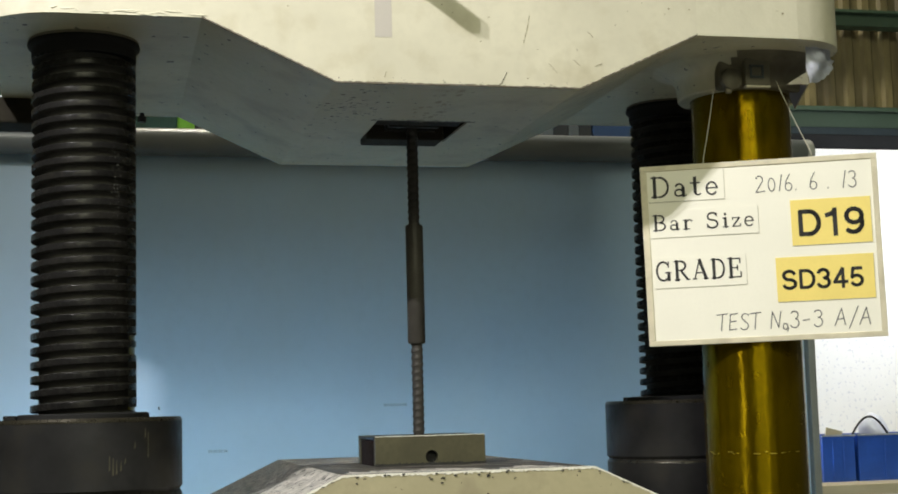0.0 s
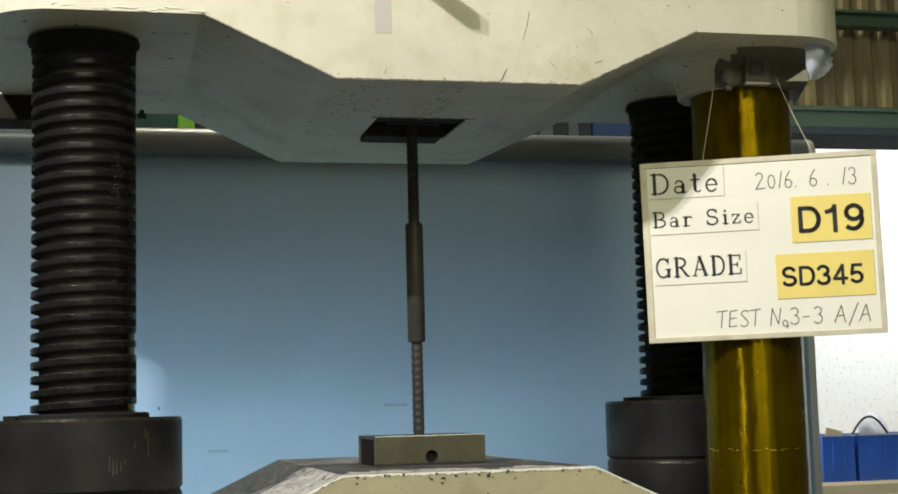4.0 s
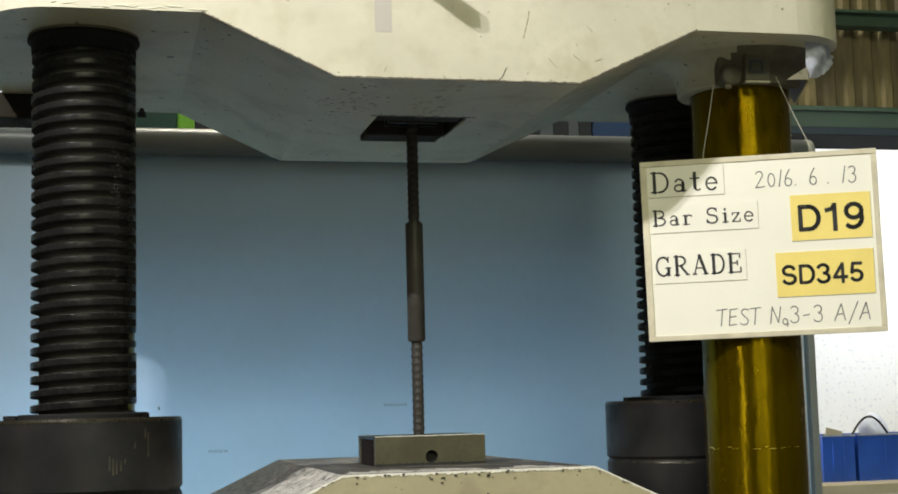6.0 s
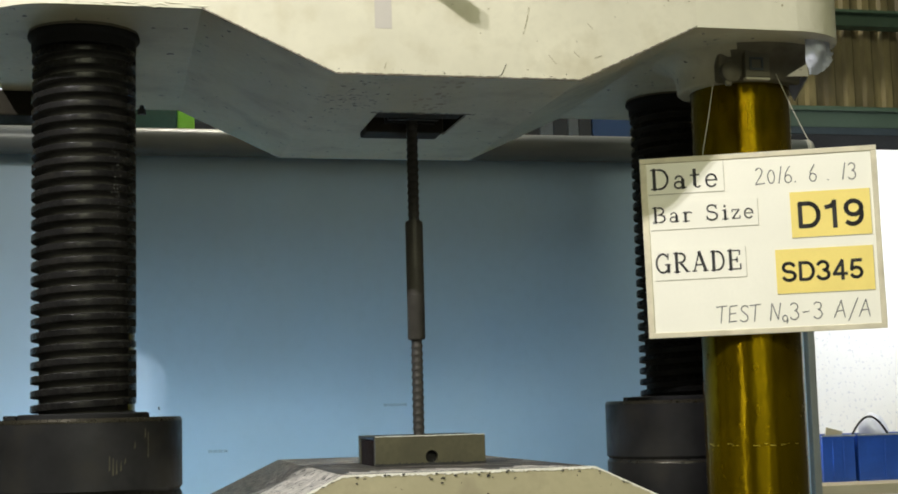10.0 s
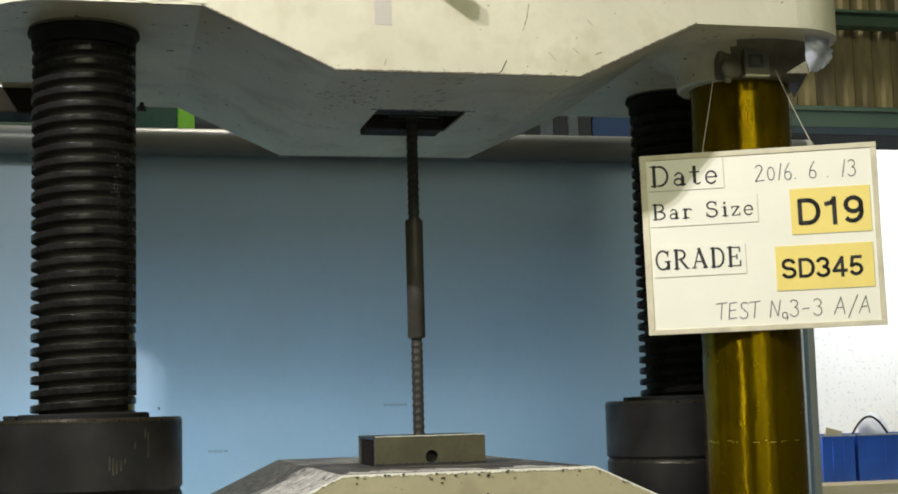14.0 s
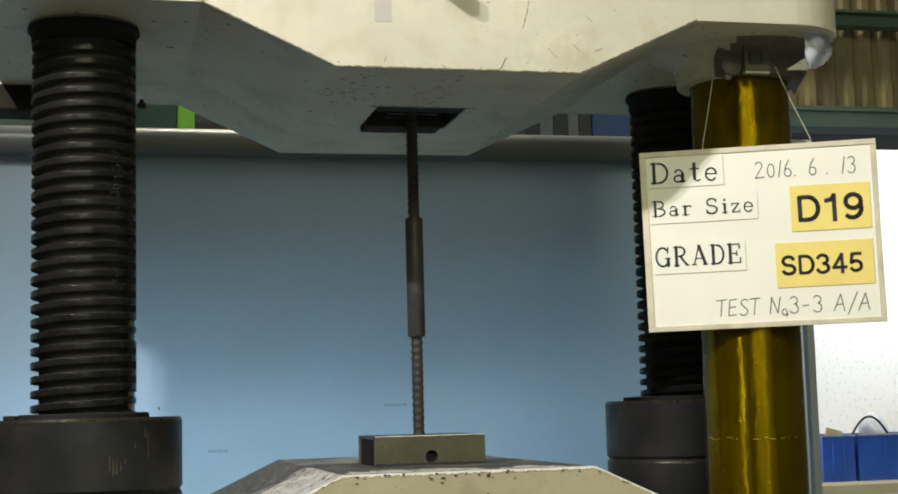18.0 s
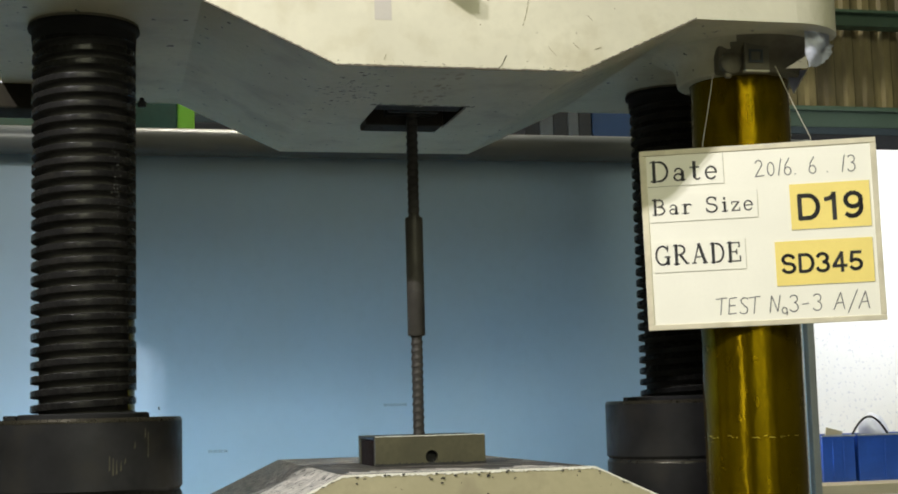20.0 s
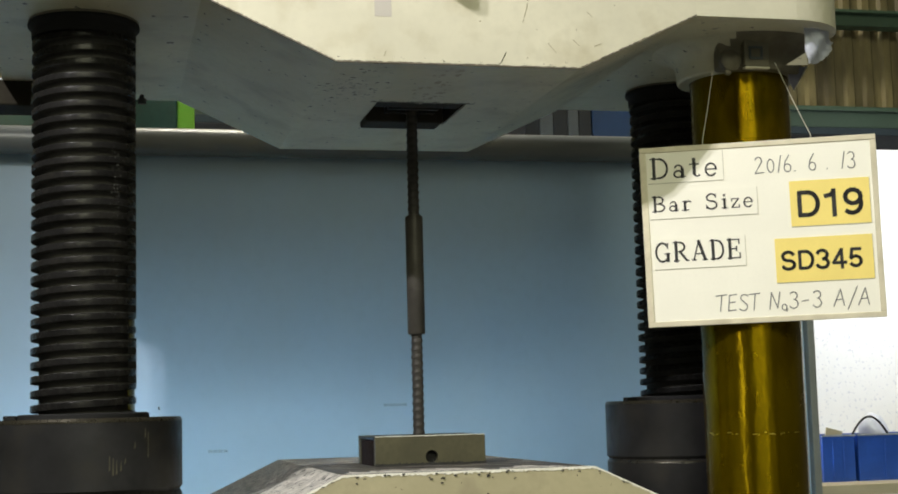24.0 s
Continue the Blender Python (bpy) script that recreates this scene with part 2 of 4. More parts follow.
def box(x0, x1, y0, y1, z0, z1, bevel=0.0, bm=None, segments=2):
    fresh = bmesh.new()
    bmesh.ops.create_cube(fresh, size=1)
    for v in fresh.verts:
        v.co = Vector((x0 if v.co.x < 0 else x1, y0 if v.co.y < 0 else y1, z0 if v.co.z < 0 else z1))
    if bevel:
        bmesh.ops.bevel(fresh, geom=fresh.edges[:], offset=bevel, segments=segments, affect="EDGES", profile=0.5)
    return join(bm, fresh)


def join(bm, fresh):
    if bm is None:
        return fresh
    me = bpy.data.meshes.new("tmp")
    fresh.to_mesh(me)
    fresh.free()
    bm.from_mesh(me)
    bpy.data.meshes.remove(me)
    return bm


def lathe(profile, n=48, cx=0.0, cy=0.0, bm=None, a0=0.0):
    """A solid of revolution round the z axis through (cx, cy); profile: (radius, z) from bottom to top."""
    fresh = bmesh.new()
    rings = []
    for r, z in profile:
        rings.append([fresh.verts.new((cx + r * math.cos(a0 + 2 * math.pi * i / n), cy + r * math.sin(a0 + 2 * math.pi * i / n), z)) for i in range(n)])
    for a, b in zip(rings, rings[1:]):
        for i in range(n):
            fresh.faces.new((a[i], a[(i + 1) % n], b[(i + 1) % n], b[i]))
    fresh.faces.new(rings[0][::-1])
    fresh.faces.new(rings[-1])
    return join(bm, fresh)


def tube(points, r, n=8, bm=None):
    """A round cord along points."""
    fresh = bmesh.new()
    points = [Vector(p) for p in points]
    rings = []
    for i, p in enumerate(points):
        d = (points[min(i + 1, len(points) - 1)] - points[max(i - 1, 0)]).normalized()
        u = d.cross(Vector((0.3, 1, 0.2))).normalized()
        w = d.cross(u)
        rings.append([fresh.verts.new(p + r * (math.cos(2 * math.pi * k / n) * u + math.sin(2 * math.pi * k / n) * w)) for k in range(n)])
    for a, b in zip(rings, rings[1:]):
        for i in range(n):
            fresh.faces.new((a[i], a[(i + 1) % n], b[(i + 1) % n], b[i]))
    fresh.faces.new(rings[0][::-1])
    fresh.faces.new(rings[-1])
    return join(bm, fresh)


def plate(name, x0, x1, y0, y1, z0, z1, material, label, category):
    """A piece of the setting."""
    ob = part(name, box(x0, x1, y0, y1, z0, z1), material)
    return tagged(ob, label, category, "", "structure")


# ---- the hall ----
plate("floor", -5, 5, -8, 2.9, -0.1, 0, CONCRETE, "grey concrete workshop floor under the machine", "floor")
plate("ceiling", -5, 5, -8, 2.9, 6.5, 6.6, WALL, "plain grey workshop ceiling", "ceiling")
plate("wall_south", -5, 5, -8.1, -8, 0, 6.5, WALL, "plain grey plaster wall", "wall")
plate("wall_east", 5, 5.1, -8, 2.9, 0, 6.5, WALL, "plain grey plaster wall", "wall")
plate("wall_west", -5.1, -5, -8, 2.9, 0, 6.5, WALL, "plain grey plaster wall", "wall")
plate("wall_north", -5, 5, 2.8, 2.9, 0, 6.5, WALL, "grey workshop wall behind corrugated cladding", "wall")


def corrugated(x0, x1, z0, z1, y, pitch, depth):
    bm = bmesh.new()
    n = int((x1 - x0) / pitch)
    rows = []
    for i in range(n):
        for k, d in ((0, 0), (0.18, 0), (0.32, 1), (0.68, 1), (0.82, 0)):
            x = x0 + (i + k) * pitch
            rows.append([bm.verts.new((x, y - d * depth + e, z)) for e in (0, 0.004) for z in (z0, z1)])
    for a, b in zip(rows, rows[1:]):
        bm.faces.new((a[0], b[0], b[1], a[1]))
        bm.faces.new((a[2], a[3], b[3], b[2]))
        bm.faces.new((a[1], b[1], b[3], a[3]))
        bm.faces.new((a[0], a[2], b[2], b[0]))
    return bm


tagged(part("corrugated_cladding", corrugated(-3.0, 4.2, LEVEL + 0.6, LEVEL + 3.0, 2.76, 0.085, 0.014), TAN),
       "tan corrugated wall sheeting with vertical ribs", "cladding", "", "structure")


def girt(z0, z1, name="steel_girt"):
    ob = empty(name, 0.5, 2.66, LEVEL + z0, "green painted steel beam across the corrugated wall", "beam", "wall beams", "structure")
    h = z1 - z0
    part("web", box(-4, 3.6, -0.01, 0.06, 0, h, 0.004), GIRT, ob)
    part("flange", box(-4, 3.6, -0.04, -0.012, h * 0.78, h, 0.003), GIRT, ob)
    return ob


girt(0.985, 1.045)
girt(0.57, 0.652)
tagged(part("ledge", box(-3.5, 4.2, 2.6, 2.7, LEVEL + 0.481, LEVEL + 0.535, 0.006), MATT_DARK), "dark grey ledge above the white wall board", "ledge", "", "structure")
tagged(part("trim", box(-3.5, 4.2, 2.62, 2.7, LEVEL + 0.536, LEVEL + 0.568, 0.004), DARK_TRIM), "blue-grey trim strip under the green beam", "trim", "", "structure")
tagged(part("white_wall_board", box(1.0, 4.2, 2.6, 2.7, 0, LEVEL + 0.478, 0.004), WHITE_WALL), "bright white textured board on the rear wall", "wall board", "", "structure")


# ---- the rear screen: blue sheet, tube along its top, grey post ----
def rear_screen():
    y = 0.8
    ob = empty("rear_screen", 0, y, 0, "pale blue plastic screen sheet with a white tube along its top", "screen")
    part("sheet", box(-2.2, 1.139, 0, 0.006, 0.05, LEVEL + 0.14, 0.001), BLUE_SHEET, ob)
    t = lathe([(0.029, -2.2), (0.031, -2.19), (0.031, 1.150), (0.0295, 1.160)], 40)
    bmesh.ops.rotate(t, verts=t.verts[:], matrix=Matrix.Rotation(radians(90), 3, "Y"))
    bmesh.ops.translate(t, verts=t.verts[:], vec=(0, -0.0325, LEVEL + 0.118))
    tube_ob = part("top_tube", t, TUBE, ob, "glossy white plastic tube", 40)
    c = lathe([(0.0318, 1.146), (0.0318, 1.158), (0.0300, 1.164), (0.024, 1.168)], 40)
    bmesh.ops.rotate(c, verts=c.verts[:], matrix=Matrix.Rotation(radians(90), 3, "Y"))
    bmesh.ops.translate(c, verts=c.verts[:], vec=(0, -0.0325, LEVEL + 0.118))
    part("end_cap", c, GREY, tube_ob, "", 40)
    # Added behind the sheet to block the glow along its top.
    part("batten", box(-2.2, 1.135, 0.012, 0.050, LEVEL + 0.050, LEVEL + 0.135, 0.002), GREY, ob, "unseen strip behind the sheet, added to darken its top")
    part("post", box(1.1395, 1.1585, -0.02, 0.03, 0, LEVEL + 0.086, 0.003), POST_GREY, ob, "blue-grey painted metal post")
    for x0, z, n in ((0.090, -0.476, 5), (-0.305, -0.568, 4)):
        for k in range(n):
            part("faint_mark", box(x0 + 0.011 * k, x0 + 0.011 * k + 0.0095, -0.0006, -0.0002, LEVEL + z - 0.001, LEVEL + z + 0.005), SMUDGE, ob)
    part("nick", box(-0.4125, -0.4095, -0.0008, -0.0002, LEVEL - 0.472, LEVEL - 0.465), DARK, ob)
    for x in (-2.18, -0.6):
        part("foot", box(x, x + 0.04, 0.008, 0.05, 0, 0.4, 0.002), GREY, ob)
    return ob


rear_screen()


# ---- the testing machine ----
FRONT, BACK, LEFT, RIGHT, CORNER = -0.3675, 0.358, 0.705, 0.677, 0.115
FLAT, CHAMFER, STEP = 0.1909, 0.3875, 0.0913
HOLE_X, HOLE_F, HOLE_B = 0.078, -0.0913, 0.0873
SCREW_L, SCREW_R = (-0.5566, -0.1958), (0.5508, 0.1615)
RAM_R, RAM_L = (0.5559, -0.1491), (-0.553, 0.255)
SCREW_RADIUS, PITCH, RAM_RADIUS = 0.0778, 0.0213, 0.0852


def casting(height, recess, bevel, back=BACK):
    """The crosshead's casting: flat belly, sloping flanks, level shoulders, rounded ends, a square hole in the belly. z = 0 is the belly, the body lies above."""
    bm = bmesh.new()
    ends = []
    for half in (LEFT, RIGHT):
        turns = [radians(90 * i / 8) for i in range(9)]
        ends.append([(half - CORNER + CORNER * math.sin(a), CORNER - CORNER * math.cos(a)) for a in turns])
    stations = [(-x, d) for x, d in reversed(ends[0])] + [(x, 0) for x in (-CHAMFER, -FLAT, -HOLE_X, HOLE_X, FLAT, CHAMFER)] + ends[1]
    rings = []
    for x, d in stations:
        ax = abs(x)
        z = 0 if ax <= FLAT else min(STEP, STEP * (ax - FLAT) / (CHAMFER - FLAT))
        yf, yb = FRONT + d, back - d
        rings.append([bm.verts.new((x, y, zz)) for y, zz in ((yf, z), (HOLE_F, z), (HOLE_B, z), (yb, z), (yb, height), (yf, height))])
    for a, b in zip(rings, rings[1:]):
        for k in range(6):
            if k == 1 and abs(a[0].co.x + HOLE_X) < 1e-4:
                continue
            bm.faces.new((a[k], b[k], b[(k + 1) % 6], a[(k + 1) % 6]))
    for ring in (rings[0], rings[-1]):
        bm.faces.new(ring)
    sharp = [e for e in bm.edges if len(e.link_faces) == 2 and e.calc_face_angle(0) > radians(20)]
    bmesh.ops.recalc_face_normals(bm, faces=bm.faces[:])
    rim = [e for e in bm.edges if len(e.link_faces) == 1]
    up = bmesh.ops.extrude_edge_only(bm, edges=rim)
    top = [g for g in up["geom"] if isinstance(g, bmesh.types.BMVert)]
    bmesh.ops.translate(bm, verts=top, vec=(0, 0, recess))
    bmesh.ops.contextual_create(bm, geom=[g for g in up["geom"] if isinstance(g, bmesh.types.BMEdge)])
    bmesh.ops.bevel(bm, geom=sharp, offset=bevel, segments=3, affect="EDGES", profile=0.5)
    return bm


def flatten(ob):
    """Large plane faces stay plane; only their rounded edges are smoothed."""
    for f in ob.data.polygons:
        if f.area > 0.006 and (abs(f.normal.z) > 0.1 or min(abs(f.normal.x), abs(f.normal.y)) < 0.02):
            f.use_smooth = False


def chips(n, seed, spread, size=(0.002, 0.006)):
    """Small dark flakes where paint is gone; spread(random) gives a place and two directions in the surface."""
    rnd = random.Random(seed)
    bm = bmesh.new()
    for _ in range(n):
        c, u, w = spread(rnd)
        r = rnd.uniform(*size)
        k = rnd.uniform(0.4, 1.0)
        ring = [bm.verts.new(c + r * rnd.uniform(0.5, 1.1) * (math.cos(t) * u + k * math.sin(t) * w)) for t in (0, 0.9, 1.8, 2.7, 3.6, 4.5, 5.4)]
        bm.faces.new(ring)
    return bm


def ribbon(points, width, bm):
    """A flat stroke in the xz plane, facing -y."""
    for (x0, z0), (x1, z1) in zip(points, points[1:]):
        d = Vector((x1 - x0, z1 - z0))
        if d.length < 1e-6:
            continue
        d.normalize()
        nx, nz, ex, ez = -d.y * width / 2, d.x * width / 2, d.x * width * 0.3, d.y * width * 0.3
        bm.faces.new([bm.verts.new((x, 0, z)) for x, z in ((x0 - ex + nx, z0 - ez + nz), (x0 - ex - nx, z0 - ez - nz), (x1 + ex - nx, z1 + ez - nz), (x1 + ex + nx, z1 + ez + nz))])


def worn(p, q, u, w, width, n=60, seed=21):
    """An uneven strip along an edge from p to q, reaching along -u and -w."""
    rnd = random.Random(seed)
    bm = bmesh.new()
    rows = []
    for i in range(n + 1):
        c = Vector(p).lerp(Vector(q), i / n)
        rows.append((bm.verts.new(c - Vector(u) * width * rnd.uniform(0.55, 1.1)), bm.verts.new(c), bm.verts.new(c - Vector(w) * width * rnd.uniform(0.5, 1.2))))
    for a, b in zip(rows, rows[1:]):
        bm.faces.new((a[0], b[0], b[1], a[1]))
        bm.faces.new((a[1], b[1], b[2], a[2]))
    return bm


def hexbolt(x, y, z, r, h, axis="Z"):
    bm = lathe([(r * 0.9, 0), (r, h * 0.15), (r, h * 0.85), (r * 0.9, h)], 6)
    lathe([(r * 0.55, h), (r * 0.55, h * 1.5), (r * 0.4, h * 1.6)], 16, bm=bm)
    if axis == "-Y":
        bmesh.ops.rotate(bm, verts=bm.verts[:], matrix=Matrix.Rotation(radians(90), 3, "X"))
    if axis == "-Z":
        bmesh.ops.rotate(bm, verts=bm.verts[:], matrix=Matrix.Rotation(radians(180), 3, "X"))
    bmesh.ops.translate(bm, verts=bm.verts[:], vec=(x, y, z))
    return bm


def upper_crosshead():
    ob = empty("upper_crosshead", 0, 0, LEVEL, "cream painted cast upper crosshead with chipped edges", "crosshead")
    # Unseen upper height, raised to keep front light off things behind.
    body = part("casting", casting(0.85, 0.10, 0.007), CREAM, ob, "", 35)
    flatten(body)
    body.data.materials.append(CREAM_GREY)
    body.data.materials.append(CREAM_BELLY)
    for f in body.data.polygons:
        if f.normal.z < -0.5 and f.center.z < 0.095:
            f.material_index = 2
        if f.center.x > CHAMFER and f.normal.z > -0.5:
            f.material_index = 1
    for x, y in (SCREW_L, SCREW_R):
        part("seal_plate", lathe([(0.0782, STEP - 0.004), (0.0822, STEP - 0.004), (0.083, STEP - 0.003), (0.083, STEP + 0.002)], 64, x, y), GREASE_AND_SHADE, ob, "", 40)
        part("wiper_seal", lathe([(0.0782, STEP - 0.030), (0.0787, STEP - 0.029), (0.0789, STEP - 0.016), (0.0800, STEP - 0.0135), (0.0836, STEP - 0.0115), (0.0846, STEP - 0.0095), (0.0846, STEP - 0.0070), (0.0838, STEP - 0.0042)], 64, x, y), BLACK, ob, "black rubber wiper round the screw", 40)
    boss = part("ram_boss", lathe([(0.0862, 0.037), (0.104, 0.037), (0.107, 0.040), (0.108, 0.055), (0.110, 0.066), (0.116, 0.076), (0.128, 0.085), (0.150, STEP + 0.0005)], 72, *RAM_R), CREAM_SHADE, ob, "cast boss round the ram, painted darker for its shade", 40)
    # Left faces keep the lighter paint; the others carry painted shade.
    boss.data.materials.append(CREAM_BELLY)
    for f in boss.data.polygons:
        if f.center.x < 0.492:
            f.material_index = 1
    part("rear_boss", box(-0.735, -0.60, 0.215, 0.31, 0.046, STEP + 0.002, 0.004), BROWN_BOSS, ob, "brownish cast boss beside the rear ram")
    # grease has crept out round the hole's front rim
    rnd = random.Random(61)
    bm = bmesh.new()
    rows = []
    for i in range(61):
        x = -HOLE_X - 0.012 + (2 * HOLE_X + 0.024) * i / 60
        rows.append((bm.verts.new((x, HOLE_F - 0.001, -0.0005)), bm.verts.new((x, HOLE_F - 0.004 - 0.011 * rnd.random(), -0.0005))))
    for p, q in zip(rows, rows[1:]):
        bm.faces.new((p[0], q[0], q[1], p[1]))
    part("grease_rim", bm, GREASE_AND_SHADE, ob, "dark grease along the hole's rim")
    # the jaws in the belly's hole
    part("front_jaw", box(-0.0772, 0.0772, -0.0905, -0.022, 0.006, 0.095, 0.002), JAW_GREY, ob, "dark steel wedge jaw")
    part("rear_jaw", box(-0.0772, 0.0620, 0.022, 0.0865, -0.010, 0.095, 0.003), JAW_GREY, ob, "dark steel wedge jaw")
    for s in (-1, 1):
        part("jaw_insert", box(-0.045, 0.045, s * 0.0155 - 0.006, s * 0.0155 + 0.006, 0.004, 0.09, 0.001), NUT, ob)
        part("side_wedge", box(s * 0.0610 - 0.0158, s * 0.0610 + 0.0158, -0.0215, 0.0215, 0.016, 0.09, 0.001), JAW_GREY, ob)
    # Thin dark plates, added to darken the hole's cream side walls.
    for s in (-1, 1):
        part("hole_shade_plate", box(s * 0.0772 - 0.0004, s * 0.0772 + 0.0004, -0.0900, 0.0865, 0.003, 0.098), JAW_GREY, ob)
    # a square bar that juts out of the front face, high up, and throws its shadow on it
    bar = box(-0.1495, -0.1327, FRONT - 0.15, FRONT + 0.004, -0.0, 0.0205, 0.001)
    for v in bar.verts:
        v.co.z += 0.2045 + 0.137 * (FRONT - v.co.y)
    part("stop_bar", bar, OLIVE, ob, "olive painted square bar jutting from the face")
    part("tape", box(-0.131, -0.105, FRONT - 0.0004, FRONT - 0.0001, 0.071, 0.30), mat("pale_grey_tape", (0.46, 0.43, 0.385), 0.5, 0, 0.05, 9, 0.05, 90), ob, "faded grey tape strip")

    # paint chips and scratches
    def on_front(rnd):
        x = rnd.uniform(-0.5, 0.55)
        return Vector((x, FRONT - 0.0006, rnd.uniform(0.012 if abs(x) < 0.19 else 0.11, 0.16))), Vector((1, 0, 0)), Vector((0.3, 0, 1))

    def on_belly(rnd):
        return Vector((rnd.gauss(-0.142, 0.026) if rnd.random() < 0.94 else rnd.uniform(-0.16, 0.19), rnd.gauss(-0.20, 0.07), -0.0006)), Vector((1, 0, 0)), Vector((0, 0.9, 0))

    def on_smear(rnd):
        return Vector((rnd.gauss(0.0, 0.016), rnd.uniform(-0.35, -0.095), -0.0004)), Vector((0.6, 0, 0)), Vector((0, 1.6, 0))

    def on_edge(rnd):
        return Vector((rnd.uniform(-0.19, 0.19), FRONT - 0.0006, rnd.uniform(0.004, 0.009))), Vector((1, 0, 0)), Vector((0, 0, 0.5))

    flakes = part("paint_chips", chips(22, 3, on_front, (0.0008, 0.0026)), SCRATCHED, ob, "small chips in the paint")
    tagged(flakes, kind="stuff")
    tagged(part("rust_staining", chips(46, 6, on_smear, (0.003, 0.011)), SMEAR, ob, "faint brown smears on the belly"), kind="stuff")
    tagged(part("grease_specks", chips(120, 5, on_belly, (0.0010, 0.0050)), EDGE_GRIME, ob, "dark grease specks on the belly"), kind="stuff")
    tagged(part("edge_chips", chips(18, 8, on_edge, (0.0008, 0.0022)), GRIMY, ob, "chips along the lower edge"), kind="stuff")
    for line in (((0.1205, 0.112), (0.119, 0.104)), ((0.1185, 0.100), (0.1160, 0.089)), ((0.1150, 0.086), (0.1125, 0.078)), ((0.1115, 0.074), (0.110, 0.070)),  ((0.082, 0.022), (0.074, 0.006)), ((0.074, 0.006), (0.069, 0.002)), ((0.15, 0.038), (0.162, 0.024)),
                 ((0.215, 0.09), (0.223, 0.082)), ((0.19, 0.045), (0.20, 0.036)), ((0.225, 0.036), (0.236, 0.040)), ((-0.105, 0.018), (-0.108, 0.010))):
        bm = bmesh.new()
        ribbon([(x - 0.010, z) for x, z in line], 0.0010, bm)
        bmesh.ops.translate(bm, verts=bm.verts[:], vec=(0, FRONT - 0.0008, 0))
        part("scratch", bm, DARK if line[0][0] < 0.09 and line[0][0] > 0.0725 else SCRATCHED, ob)
    rnd = random.Random(14)
    x = -0.60
    while x < -0.38:
        w = rnd.uniform(0.006, 0.03)
        z = STEP + rnd.uniform(0.002, 0.009)
        run = tube([(x, FRONT + 0.001, z), (x + w * 0.3, FRONT, z + rnd.uniform(-0.002, 0.002)), (x + w, FRONT + 0.001, z + rnd.uniform(-0.003, 0.003))], rnd.uniform(0.0009, 0.0018), 8)
        part("paint_run", run, CREAM, ob, "", 60)
        x += rnd.uniform(0.008, 0.024)
    y = FRONT - 0.0007
    grime = [((-FLAT, y, -0.0006), (FLAT, y, -0.0006))] + [((s * FLAT, y, -0.0006), (s * CHAMFER, y, STEP - 0.0006)) for s in (-1, 1)]
    for k, (p, q) in enumerate(grime):
        part("grimy_edge", worn(p, q, (0, -1, 0), (0, 0, -1), 0.0028, 90, 30 + k), EDGE_GRIME, ob, "dark grime along the edge")
    # the bracket and its bolt beside the ram
    # Shade is put into the plate's colour, light into its lip's.
    brk = part("bracket", box(0.514, 0.5585, -0.268, -0.255, 0.0375, STEP + 0.002, 0.002), PLATE_SHADE, ob, "cream bracket plate, painted darker for its shade")
    part("lip", box(0.514, 0.5585, -0.2685, -0.257, 0.0335, 0.0373, 0.0012), CREAM, brk, "lower lip painted bright cream as its lit edge")
    fold = bmesh.new()
    tri = [fold.verts.new(v) for v in ((0.5456, -0.350, 0.0199), (0.5912, -0.339, 0.0240), (0.5890, -0.339, 0.0452))]
    fold.faces.new(tri)
    bmesh.ops.solidify(fold, geom=fold.faces[:], thickness=0.003)
    part("folded_tab", fold, CREAM, ob, "cream folded sheet tab")
    frame_bm = bmesh.new()
    for x0, x1, z0, z1 in ((0.521, 0.546, 0.0675, 0.0715), (0.521, 0.546, 0.0492, 0.0532), (0.521, 0.525, 0.0533, 0.0674), (0.542, 0.546, 0.0533, 0.0674)):
        box(x0, x1, -0.271, -0.268, z0, z1, 0.0006, frame_bm)
    part("square_mark", frame_bm, DULL_SQUARE, brk, "blue-grey square on the bracket")
    cap = lathe([(0.0185, 0), (0.0190, 0.006), (0.0175, 0.011), (0.011, 0.0145), (0.004, 0.0155)], 28)
    bmesh.ops.rotate(cap, verts=cap.verts[:], matrix=Matrix.Rotation(radians(90), 3, "X"))
    bmesh.ops.translate(cap, verts=cap.verts[:], vec=(0.493, -0.250, 0.049))
    cap_ob = part("plug", cap, GREASE_AND_SHADE, ob, "stained round plug", 40)
    part("tab", box(0.482, 0.4935, -0.259, -0.2505, 0.024, 0.034, 0.003), CREAM_SHADE, cap_ob)
    part("plug_boss", box(0.477, 0.5085, -0.247, -0.22, 0.035, STEP + 0.002, 0.006), CREAM_SHADE, ob)
    # torn white wrap on the corner
    rnd = random.Random(4)
    bm = bmesh.new()
    grid = []
    for i in range(25):
        row = []
        for j in range(13):
            u, w = i / 24, j / 12
            low = 0.026 + 0.050 * u ** 1.7
            crease = 0.0042 * math.sin(8 * u + 5 * w) + 0.0028 * math.sin(15 * u - 9 * w + 1)
            x = 0.5905 + 0.084 * u
            y = -0.336 + 0.070 * u * u + crease + 0.0004 * rnd.uniform(-1, 1)
            torn = 0.0012 * rnd.uniform(-1, 1) * (j == 12)
            row.append(bm.verts.new((x, y, 0.0885 - w * (0.0885 - low) + torn)))
        grid.append(row)
